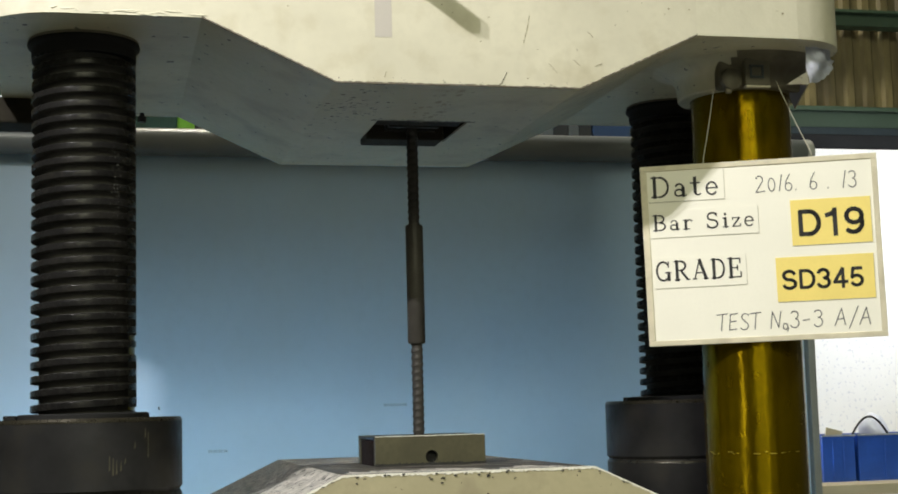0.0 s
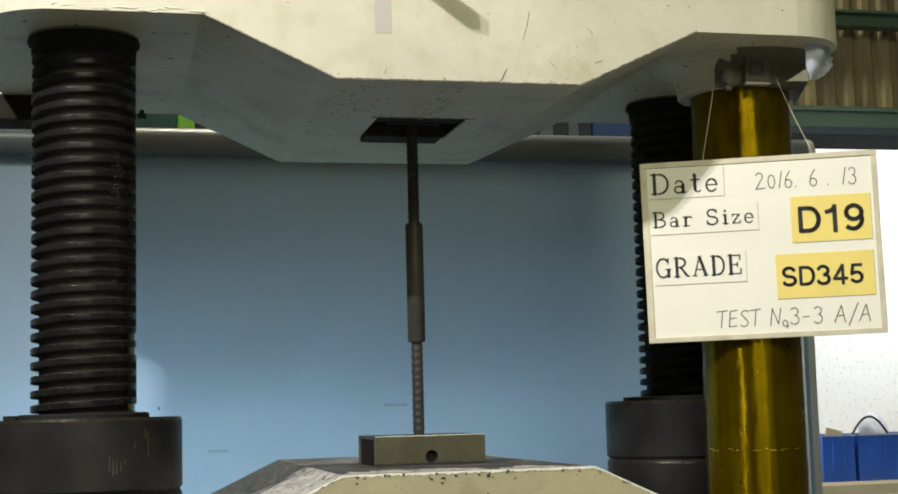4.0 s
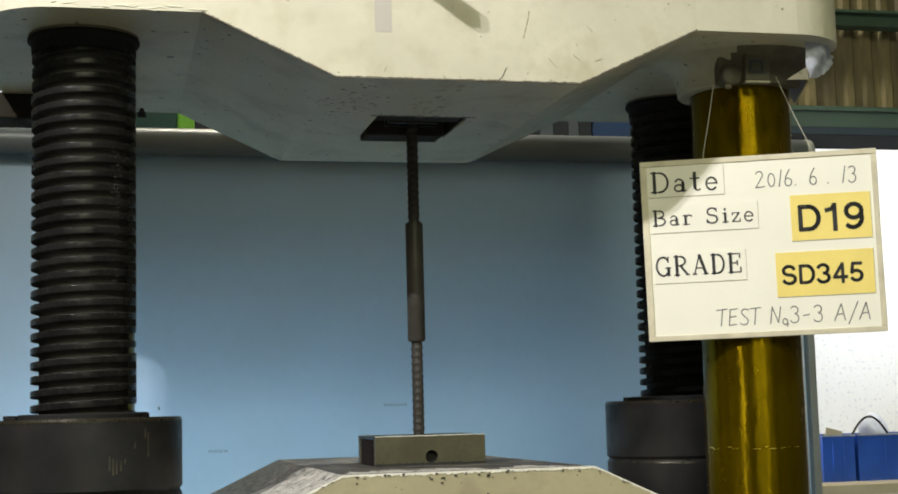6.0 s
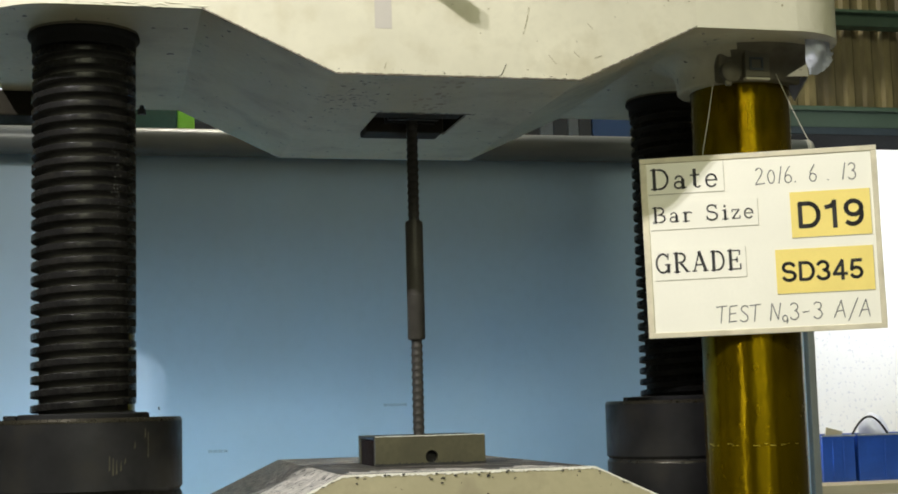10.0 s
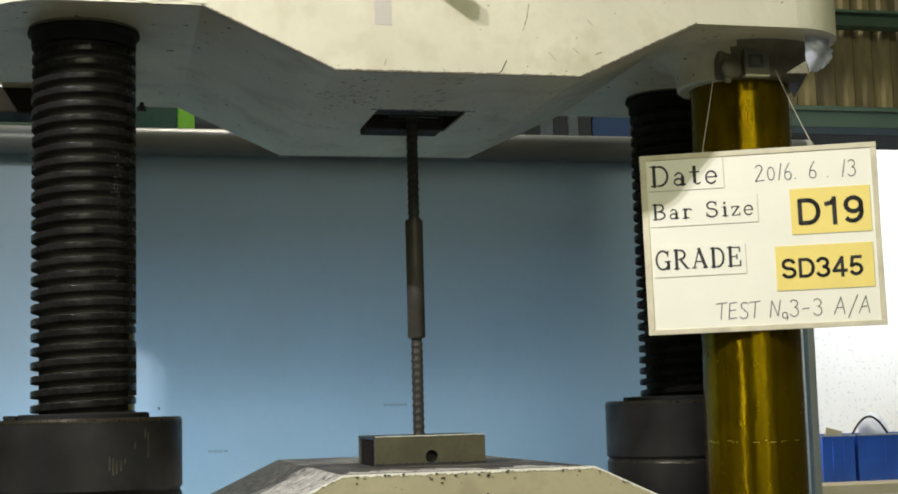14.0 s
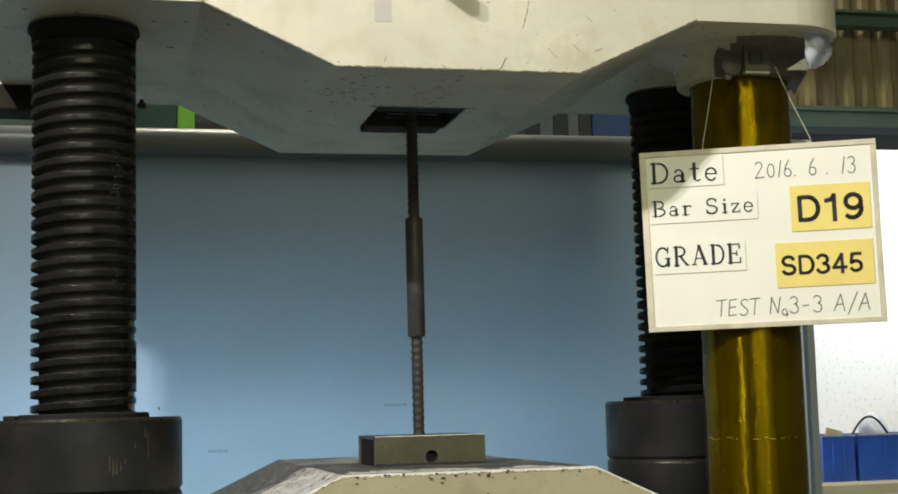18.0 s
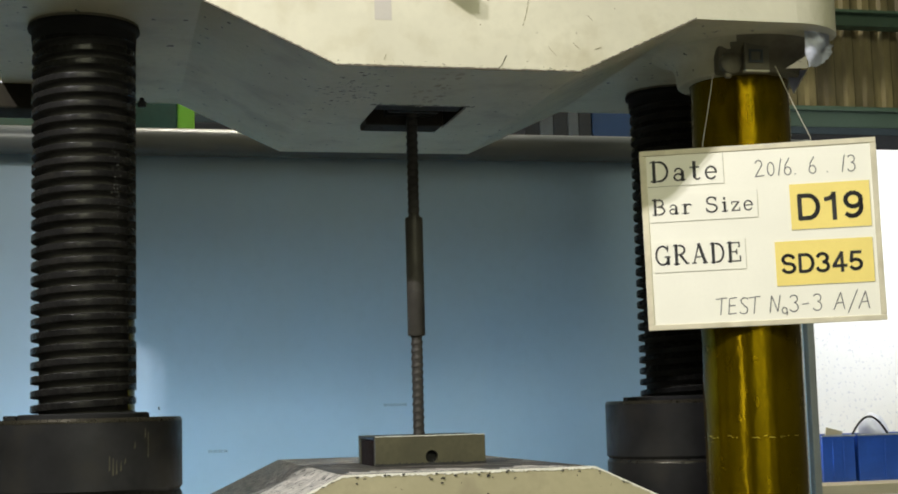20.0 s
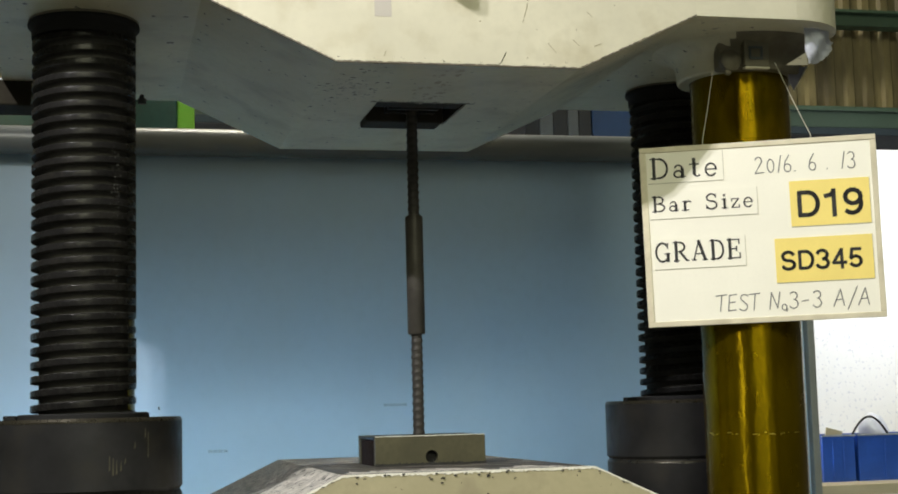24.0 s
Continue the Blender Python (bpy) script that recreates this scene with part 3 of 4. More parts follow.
    for a, b in zip(grid, grid[1:]):
        for j in range(12):
            bm.faces.new((a[j], b[j], b[j + 1], a[j + 1]))
    bmesh.ops.solidify(bm, geom=bm.faces[:], thickness=0.0012)
    part("torn_wrap", bm, WRAP, ob, "crumpled torn white wrap")
    flap = bmesh.new()
    flap.faces.new([flap.verts.new(v) for v in ((0.6156, -0.221, 0.0475), (0.6516, -0.219, 0.0525), (0.6233, -0.221, 0.0087), (0.6150, -0.222, 0.0284))])
    bmesh.ops.solidify(flap, geom=flap.faces[:], thickness=0.0008)
    part("hanging_flap", flap, FILM, ob, "hanging flap of milky plastic film")
    part("cord", tube(((0.6516, -0.222, 0.0525), (0.637, -0.2225, 0.030), (0.6233, -0.223, 0.0087)), 0.0011), STRING, ob, "thin pale cord")
    part("grease_fitting", hexbolt(-0.4635, 0.05, 0.018, 0.0075, 0.010), NUT, ob)
    part("white_tag", box(-0.722, -0.7045, 0.235, 0.245, 0.088, 0.100, 0.002), WRAP, ob, "small white tag")
    # strip with a notch beside the left-hand screw, added for the dark edge there
    x0, x1, y = -0.520, -0.4766, -0.10
    strip = box(x0, x1 - 0.011, y, y + 0.004, -0.47, STEP + 0.002)
    box(x1 - 0.0109, x1, y, y + 0.004, -0.357, STEP + 0.002, 0, strip)
    box(x1 - 0.0109, x1, y, y + 0.004, -0.47, -0.393, 0, strip)
    part("notched_strip", strip, BLACK, ob, "black notched strip added for the dark edge by the screw")
    return ob


def lower_crosshead():
    ob = empty("lower_crosshead", 0, 0, LEVEL - 0.5775, "cream painted cast lower crosshead with worn top and bright edges", "crosshead")
    bm = casting(0.5, 0.08, 0.006, 0.45)
    bmesh.ops.scale(bm, verts=bm.verts[:], vec=(1, 1, -1))
    body = part("casting", bm, CREAM_WORN_DIM, ob, "", 35)
    flatten(body)
    body.data.materials.append(GRIMY)
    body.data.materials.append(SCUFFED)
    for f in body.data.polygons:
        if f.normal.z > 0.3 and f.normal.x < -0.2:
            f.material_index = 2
        elif f.normal.z > 0.9:
            f.material_index = 1
    y = FRONT - 0.0007
    # Bare worn edges, painted brighter still where light catches them.
    part("edge_strip", worn((-FLAT, y, 0.0006), (FLAT, y, 0.0006), (0, -1, 0), (0, 0, 1), 0.0042, 140), WORN_LIT_EDGE, ob, "worn edge, painted brighter for the light on it")
    for s in (-1, 1):
        part("edge_strip", worn((s * FLAT, y, 0.0006), (s * CHAMFER, y, 0.0006 - STEP), (0, -1, 0), (0, 0, 1), 0.0034, 70), WORN_LIT_EDGE, ob, "worn edge, painted brighter for the light on it")

    rnd = random.Random(51)
    bm = bmesh.new()
    rows, deep = [], 0.035
    for i in range(121):
        x = -FLAT + 0.003 + (2 * FLAT - 0.006) * i / 120
        deep = min(0.12, max(0.03, deep + rnd.uniform(-0.024, 0.024)))
        rows.append((bm.verts.new((x, FRONT + 0.017 + 0.008 * rnd.random(), 0.0005)), bm.verts.new((x, FRONT + deep, 0.0005))))
    for p, q in zip(rows, rows[1:]):
        bm.faces.new((p[0], q[0], q[1], p[1]))
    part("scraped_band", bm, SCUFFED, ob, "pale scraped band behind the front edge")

    def on_edge(rnd):
        x = rnd.uniform(-0.26, 0.26)
        return Vector((x, FRONT - 0.0016, -rnd.expovariate(220) - 0.0015 - max(0, abs(x) - FLAT) * 0.464)), Vector((1, 0, 0)), Vector((0, 0, 0.8))

    def on_front(rnd):
        return Vector((rnd.uniform(-0.2, 0.2), FRONT - 0.0006, -rnd.uniform(0.008, 0.05))), Vector((1, 0, 0)), Vector((0, 0, 1))

    tagged(part("edge_chips", chips(42, 11, on_edge, (0.0007, 0.0036)), DARK, ob, "dark chips along the worn upper edge"), kind="stuff")
    tagged(part("paint_chips", chips(14, 12, on_front, (0.0006, 0.002)), DARK, ob, "small chips in the paint"), kind="stuff")
    return ob


def thread(r_out, r_in, pitch, z0, z1, n=56):
    """A right-handed square thread round the z axis."""
    bm = bmesh.new()
    prof = ((r_in, 0.0), (r_in, 0.435), (r_out - 0.0006, 0.465), (r_out, 0.49), (r_out, 0.855), (r_out - 0.00016, 0.880), (r_out - 0.00055, 0.903), (r_out - 0.0015, 0.925))
    turns = int((z1 - z0) / pitch)
    cols = []
    for k in range(turns * n + 1):
        a = 2 * math.pi * k / n
        cols.append([bm.verts.new((r * math.cos(a), r * math.sin(a), z0 + pitch * (k / n + h))) for r, h in prof])
    for k in range(turns * n):
        a, b = cols[k], cols[k + 1]
        for j in range(len(prof) - 1):
            bm.faces.new((a[j], b[j], b[j + 1], a[j + 1]))
        if k + n + 1 < len(cols):
            c, d = cols[k + n], cols[k + n + 1]
            bm.faces.new((a[-1], b[-1], d[0], c[0]))
    return bm


def screw_column(xy, phase, label):
    ob = empty("screw_column", xy[0], xy[1], 0.3, label, "screw column", "screw columns")
    top = LEVEL + 0.25 - 0.3
    z0 = LEVEL - 0.4638 - 0.002 - 0.453 * PITCH - 0.3 - 5.985 * PITCH + phase
    screw = part("thread", thread(SCREW_RADIUS, SCREW_RADIUS - 0.0125, PITCH, z0, top), OILED, ob, "", 48)
    screw.data.materials.append(GROOVE)
    for f in screw.data.polygons:
        if math.hypot(f.center.x, f.center.y) < SCREW_RADIUS - 0.004:
            f.material_index = 1
    if xy == SCREW_L:
        rnd = random.Random(17)
        for k in range(54):
            a = radians(-52 + rnd.gauss(0, 3.4))
            z = LEVEL - 0.3 + (rnd.gauss(-0.145, 0.028) if k < 36 else rnd.uniform(-0.44, -0.09))
            r, e = SCREW_RADIUS + 0.0004, rnd.uniform(0.0005, 0.0015)
            bm = bmesh.new()
            bm.faces.new([bm.verts.new((r * math.cos(a + u * e / r), r * math.sin(a + u * e / r), z + w * e)) for u, w in ((-1, -0.6), (0.2, -1), (1, -0.3), (0.6, 0.8), (-0.5, 1))])
            part("thread_fleck", bm, FLECK, ob, "small pale fleck on the thread")
    part("core", lathe([(0.0625, 0), (0.0625, top)], 40), GROOVE, ob, "", 40)
    return ob


def screw_nut(xy, top, scuffs=()):
    ob = empty("screw_nut", xy[0], xy[1], LEVEL - 0.5775 - STEP, "blackened round steel nut with a seam, on the lower crosshead", "nut", "screw nuts")
    h = 0.5775 + STEP + top
    m = h - 0.107
    hole = 0.0785
    part("lower_ring", lathe([(hole, 0), (0.1445, 0), (0.1455, 0.003), (0.1455, m - 0.006), (0.142, m - 0.001), (hole, m - 0.001)], 72), NUT, ob, "", 30)
    part("upper_ring", lathe([(hole, m), (0.142, m), (0.146, m + 0.005), (0.146, h - 0.004), (0.143, h), (hole, h)], 72), NUT, ob, "", 30)
    # Paler metal rings, painted as the highlights on both rims.
    ring = part("highlight_rim", lathe([(0.1400, h - 0.0008), (0.1432, h + 0.0003), (0.1462, h - 0.0038), (0.1462, h - 0.0060), (0.1400, h - 0.0065)], 72), NUT_HIGHLIGHT, ob, "paler metal ring painted as the upper rim's highlight", 30)
    part("highlight_seam", lathe([(0.1405, m + 0.0003), (0.1418, m - 0.0008), (0.1452, m - 0.0055), (0.1457, m - 0.0072), (0.1405, m - 0.0075)], 72), NUT_HIGHLIGHT, ob, "paler metal ring painted as the seam's highlight", 30)
    for a, z0, z1 in scuffs:
        bm = bmesh.new()
        r, t = 0.1463, radians(a)
        w = 0.010
        bm.faces.new([bm.verts.new((r * math.cos(t + s * w), r * math.sin(t + s * w), z)) for s, z in ((-1, h + z0), (1, h + z0 + 0.002), (0.6, h + z1), (-0.4, h + z1 - 0.003))])
        part("scuff", bm, SCUFF, ob, "pale scuff")
    part("felt_ring", lathe([(hole, h), (0.097, h), (0.097, h + 0.006), (0.094, h + 0.008), (hole, h + 0.008)], 56), BLACK, ob, "", 30)
    part("lug", box(-0.115, -0.0975, -0.016, 0.010, h, h + 0.007, 0.001), BLACK, ob)
    return ob


def ram_column(xy, radius):
    ob = empty("ram_column", xy[0], xy[1], 0.25, "yellow-gold oily polished steel ram column with a scored ring", "column", "ram columns")
    h = LEVEL + STEP - 0.25
    part("shaft", lathe([(radius - 0.002, 0), (radius, 0.002), (radius, h + 0.02)], 96), GOLD, ob, "", 40)
    rnd = random.Random(9)
    bm = bmesh.new()
    z = LEVEL - 0.572 - 0.25
    for k in range(26):
        a = radians(rnd.uniform(180, 340))
        w = rnd.uniform(0.02, 0.12)
        zz = z + rnd.gauss(0, 0.0012)
        r = radius + 0.0004
        pts = [(r * math.cos(a + w * t), r * math.sin(a + w * t)) for t in (0, 0.5, 1)]
        for p, q in zip(pts, pts[1:]):
            bm.faces.new([bm.verts.new((x, y, s)) for (x, y), s in ((p, zz), (q, zz), (q, zz + 0.0009), (p, zz + 0.0009))])
    part("score_ring", bm, mat("bright_scoring", (0.42, 0.34, 0.06), 0.35, 0.6, 0.1, 9, 0.05, 90), ob, "bright scored ring")
    return ob


def machine_bed():
    ob = empty("machine_bed", 0, 0, 0, "plain cream machine bed standing on the floor", "machine bed")
    part("block", box(-0.85, 0.85, -0.45, 0.5, 0, 0.3, 0.01), CREAM_WORN_DIM, ob)
    return ob


def grip_block():
    ob = empty("grip_block", 0, 0, LEVEL - 0.5775, "khaki steel grip block with a round hole, on the lower crosshead", "grip")
    h, y0, y1, r = 0.0487, -0.09, -0.079, 0.0108
    # the front plate, with a real hole through it
    fresh = bmesh.new()
    cx, cz, n = 0.002, 0.0137, 32
    q = 0.0125
    for x0, x1, z0, z1 in ((-0.0935, cx - q, 0, h), (cx + q, 0.0935, 0, h), (cx - q, cx + q, cz + q, h), (cx - q, cx + q, 0, cz - q)):
        box(x0, x1, y0, y1, z0, z1, 0, fresh)
    front, back = [], []
    for ring, y in ((front, y0), (back, y1)):
        for k in range(n):
            a = 2 * math.pi * k / n
            c, s = math.cos(a), math.sin(a)
            f = q / max(abs(c), abs(s))
            ring.append((fresh.verts.new((cx + r * c, y, cz + r * s)), fresh.verts.new((cx + f * c, y, cz + f * s))))
    for k in range(n):
        a, b = front[k], front[(k + 1) % n]
        c, d = back[k], back[(k + 1) % n]
        fresh.faces.new((a[0], b[0], b[1], a[1]))
        fresh.faces.new((c[0], d[0], d[1], c[1]))
        fresh.faces.new((a[0], b[0], d[0], c[0]))
    plate_ob = part("front_plate", fresh, JAW, ob)
    part("hole_plug", box(-0.012, 0.016, y1 + 0.0003, y1 + 0.0025, 0.001, 0.027), BLACK, plate_ob)
    # Highlight along the plate's upper edge, painted on as a strip.
    part("edge_strip", worn((-0.0935, y0 - 0.0003, h + 0.0003), (0.0935, y0 - 0.0003, h + 0.0003), (0, -1, 0), (0, 0, 1), 0.0011, 80, 41), WORN_LIT_EDGE, plate_ob, "bright strip painted as the upper edge's highlight")
    part("edge_strip", worn((-0.0938, y0 - 0.0003, 0.001), (-0.0938, y0 - 0.0003, h), (0, -1, 0), (-1, 0, 0), 0.0012, 40, 42), FLECK, plate_ob, "pale strip along the end edge")
    part("dark_foot", worn((-0.0935, y0 - 0.0004, 0.0003), (0.0935, y0 - 0.0004, 0.0003), (0, 1, 0), (0, 0, -1), 0.0042, 80, 43), DARK, plate_ob, "black uneven strip along the lower edge")
    part("rear_plate", box(-0.0935, 0.0935, 0.055, 0.072, 0, h, 0.001), JAW, ob)
    for s in (-1, 1):
        part("cover_strip", box(s * 0.053 - 0.0405, s * 0.053 + 0.0405, y1 + 0.0005, 0.0545, h - 0.005, h - 0.0005, 0.0006), NUT, ob)
        # Dark blocks fill the open recess; their colour is its shade.
        part("wedge", box(s * 0.0525 - 0.0395, s * 0.0525 + 0.0395, -0.076, 0.052, 0, h - 0.007, 0.001), RECESS_SHADE, ob, "dark brown block standing in for the recess's shade")
    return ob


# ---- the specimen: two ribbed bars in a sleeve; the bars stretch, so they are built of short sections ----
RIB = 0.0128
SECTIONS = []


def specimen():
    ob = empty("rebar_specimen", 0, 0, LEVEL, "ribbed steel reinforcing bars joined by a smooth grey sleeve", "specimen")
    fresh = lathe([(0.0112, -0.3727), (0.0140, -0.3725), (0.0152, -0.3695), (0.0152, -0.1690), (0.0143, -0.1660), (0.0112, -0.1658)], 40)
    sleeve = part("sleeve", fresh, SLEEVE, ob, "smooth grey steel coupling sleeve", 40)
    SECTIONS.append((sleeve, 0.0162))
    part("mark_ring", lathe([(0.0150, -0.2975), (0.01535, -0.2970), (0.01535, -0.2950), (0.0150, -0.2945)], 40), BAR, sleeve, "thin scribed ring", 40)
    core, top = 0.0092, 0.0104

    def section(z0, h):
        bm = lathe([(core - 0.0003, -0.0018), (core - 0.0003, 0), (core, 0.0002), (core, h * 0.22), (top, h * 0.40), (top, h * 0.60), (core, h * 0.78), (core, h)], 28)
        for v in bm.verts:
            if math.hypot(v.co.x, v.co.y) > core + 0.0005:
                v.co.z += 0.22 * v.co.x
        for s in (-1, 1):
            a = radians(35)
            bar = box(-0.0016, 0.0016, core - 0.001, top + 0.0002, 0.0002, h - 0.0002, 0)
            bmesh.ops.rotate(bar, verts=bar.verts[:], matrix=Matrix.Rotation(a + (math.pi if s < 0 else 0), 3, "Z"))
            join(bm, bar)
        return bm

    mesh = None
    for z0, z1, d0, d1 in ((-0.565, -0.366, 0.0066, 0.0165), (-0.172, 0.055, 0.0159, 0.0260)):
        count = round((z1 - z0) / RIB)
        for i in range(count):
            z = z0 + (z1 - z0) * i / count
            if mesh is None:
                o = part("bar_section", section(0, RIB), BAR, ob, "", 35)
                mesh = o.data
            else:
                o = new("bar_section", mesh)
                o.parent = ob
            o.location = (0, 0, z)
            SECTIONS.append((o, d0 + (d1 - d0) * (i + 0.5) / count))
    return ob


machine_bed()
crosshead = upper_crosshead()
lower_crosshead()
screw_column(SCREW_L, 0.0, "oily black threaded steel column behind the crosshead's front edge")
screw_column(SCREW_R, 0.006, "oily black threaded steel column beside the golden ram")
screw_nut(SCREW_L, -0.4865, ((-75, -0.075, -0.052), (-73, -0.082, -0.055), (-71, -0.080, -0.058), (-68.5, -0.076, -0.060), (-66, -0.066, -0.056), (-51, -0.058, -0.020), (-53, -0.030, -0.014), (-60, -0.045, -0.033)))
screw_nut(SCREW_R, -0.4805, ((-92, -0.062, -0.055), (-89, -0.066, -0.058)))
ram = ram_column(RAM_R, RAM_RADIUS)
ram_rear = ram_column(RAM_L, 0.0805)
grip_block()
specimen()


# ---- the sign board hanging before the ram ----
def arc(cx, cz, rx, rz, a0, a1, n=14):
    return [(cx + rx * math.cos(radians(a0 + (a1 - a0) * k / n)), cz + rz * math.sin(radians(a0 + (a1 - a0) * k / n))) for k in range(n + 1)]


def serif(ch):
    """Strokes of a printed roman letter of height 1: (points, width)."""
    V, T = 0.155, 0.068
    stem = ([(0.17, 0), (0.17, 1)], V)
    if ch == "D":
        return [stem, ([(0, 0.97), (0.45, 0.97)], T), ([(0, 0.03), (0.45, 0.03)], T), (arc(0.42, 0.5, 0.42, 0.47, 90, -90), 0.10)], 1.0
    if ch == "a":
        return [(arc(0.25, 0.18, 0.2, 0.16, 0, 360), 0.08), ([(0.47, 0.02), (0.47, 0.42)], V), (arc(0.28, 0.42, 0.19, 0.19, 0, 160), 0.075), ([(0.47, 0.03), (0.62, 0.06)], 0.06)], 0.72
    if ch == "t":
        return [([(0.22, 0.15), (0.22, 0.88)], V), ([(0, 0.62), (0.45, 0.62)], T), (arc(0.36, 0.15, 0.14, 0.12, 180, 330), 0.07)], 0.62
    if ch == "e":
        return [(arc(0.30, 0.31, 0.26, 0.30, 0, 320), 0.09), ([(0.06, 0.33), (0.55, 0.33)], T)], 0.72
    if ch == "B":
        return [stem, ([(0, 0.97), (0.42, 0.97)], T), ([(0.17, 0.52), (0.42, 0.52)], T), ([(0, 0.03), (0.42, 0.03)], T), (arc(0.42, 0.75, 0.28, 0.22, 90, -90), 0.10), (arc(0.42, 0.27, 0.36, 0.24, 90, -90), 0.10)], 0.95
    if ch == "r":
        return [([(0.2, 0), (0.2, 0.6)], V), ([(0.02, 0.03), (0.44, 0.03)], T), ([(0.04, 0.58), (0.2, 0.58)], T), (arc(0.44, 0.40, 0.2, 0.2, 150, 40), 0.09)], 0.72
    if ch == "S":
        return [(arc(0.4, 0.74, 0.29, 0.23, 20, 270), 0.10), (arc(0.4, 0.26, 0.33, 0.25, 90, -160), 0.11), ([(0.68, 0.95), (0.68, 0.74)], T), ([(0.07, 0.05), (0.07, 0.28)], T)], 0.9
    if ch == "i":
        return [([(0.22, 0), (0.22, 0.6)], V), ([(0.04, 0.03), (0.40, 0.03)], T), ([(0.06, 0.58), (0.22, 0.58)], T), ([(0.21, 0.80), (0.21, 0.88)], 0.13)], 0.5
    if ch == "z":
        return [([(0.05, 0.58), (0.5, 0.58)], T), ([(0.49, 0.57), (0.06, 0.04)], 0.10), ([(0.04, 0.03), (0.54, 0.03)], T), ([(0.05, 0.58), (0.05, 0.44)], T), ([(0.54, 0.03), (0.54, 0.18)], T)], 0.68
    if ch == "G":
        return [(arc(0.5, 0.5, 0.43, 0.48, 45, 330), 0.10), ([(0.86, 0.04), (0.86, 0.42)], V), ([(0.66, 0.42), (1.0, 0.42)], T), ([(0.86, 0.98), (0.84, 0.70)], T)], 1.12
    if ch == "R":
        return [stem, ([(0, 0.97), (0.42, 0.97)], T), (arc(0.42, 0.74, 0.31, 0.23, 90, -90), 0.10), ([(0.17, 0.5), (0.42, 0.5)], T), ([(0.42, 0.5), (0.84, 0.05)], 0.12), ([(0, 0.03), (0.34, 0.03)], T), ([(0.80, 0.03), (1.0, 0.03)], T)], 1.08
    if ch == "A":
        return [([(0.12, 0.02), (0.48, 1.0)], T), ([(0.48, 1.0), (0.88, 0.03)], V), ([(0.24, 0.34), (0.72, 0.34)], T), ([(0, 0.03), (0.26, 0.03)], T), ([(0.72, 0.03), (1.02, 0.03)], T)], 1.12
    if ch == "E":
        return [stem, ([(0, 0.97), (0.78, 0.97)], T), ([(0.17, 0.5), (0.6, 0.5)], T), ([(0, 0.03), (0.82, 0.03)], T), ([(0.78, 0.97), (0.78, 0.75)], T), ([(0.82, 0.03), (0.82, 0.28)], T), ([(0.6, 0.38), (0.6, 0.62)], T)], 0.95
    return [], 0.55


def pen(ch):
    """Strokes of a handwritten character of height 1."""
    if ch == "2":
        return [arc(0.28, 0.76, 0.22, 0.22, 160, -30) + [(0.02, 0.0), (0.62, 0.05)]], 0.80
    if ch == "0":
        return [arc(0.28, 0.42, 0.22, 0.40, 80, 440)], 0.68
    if ch == "1":
        return [[(0.30, 1.0), (0.10, 0.0)]], 0.42
    if ch == "6":
        return [[(0.42, 1.0), (0.16, 0.60)] + arc(0.30, 0.24, 0.22, 0.24, 150, 500)], 0.70
    if ch == "3":
        return [arc(0.30, 0.75, 0.22, 0.22, 150, -80) + arc(0.28, 0.26, 0.26, 0.27, 80, -150)], 0.75
    if ch == ".":
        return [[(0.05, 0.02), (0.09, 0.05)]], 0.45
    if ch == "T":
        return [[(0.0, 0.95), (0.62, 1.0)], [(0.34, 0.97), (0.22, 0.0)]], 0.66
    if ch == "E":
        return [[(0.14, 0.95), (0.04, 0.02), (0.48, 0.06)], [(0.14, 0.95), (0.56, 1.0)], [(0.09, 0.50), (0.46, 0.54)]], 0.66
    if ch == "S":
        return [arc(0.36, 0.76, 0.22, 0.20, 30, 250) + arc(0.26, 0.24, 0.24, 0.24, 75, -150)], 0.66
    if ch == "N":
        return [[(0.0, 0.0), (0.14, 1.0), (0.46, 0.05), (0.64, 1.0)]], 0.70
    if ch == "o":
        return [arc(0.16, 0.08, 0.14, 0.18, 90, 450), [(0.33, -0.02), (0.27, -0.20)]], 0.42
    if ch == "-":
        return [[(0.05, 0.40), (0.42, 0.44)]], 0.62
    if ch == "A":
        return [[(0.0, 0.0), (0.44, 1.0), (0.62, 0.0)], [(0.16, 0.36), (0.56, 0.40)]], 0.82
    if ch == "/":
        return [[(0.0, -0.22), (0.60, 1.1)]], 0.62
    return [], 0.5


def printed(word, height, width):
    """The letters of a printed word, from its lower left corner, spread to a width."""
    got = [serif(ch) for ch in word]
    k = width / (sum(step + 0.13 for _, step in got) - 0.17)
    x, made = 0.0, []
    for strokes, step in got:
        bm = bmesh.new()
        for pts, w in strokes:
            ribbon([((x + px) * k, pz * height) for px, pz in pts], w * 1.0 * height, bm)
        made.append(bm)
        x += step + 0.13
    return made


def handwritten(word, height, width, line=0.0016):
    got = [pen(ch) for ch in word]
    k = width / sum(step for _, step in got)
    x, made = 0.0, []
    for strokes, step in got:
        bm = bmesh.new()
        for pts in strokes:
            ribbon([((x + px) * k, pz * height) for px, pz in pts], line, bm)
        made.append(bm)
        x += step
    return made


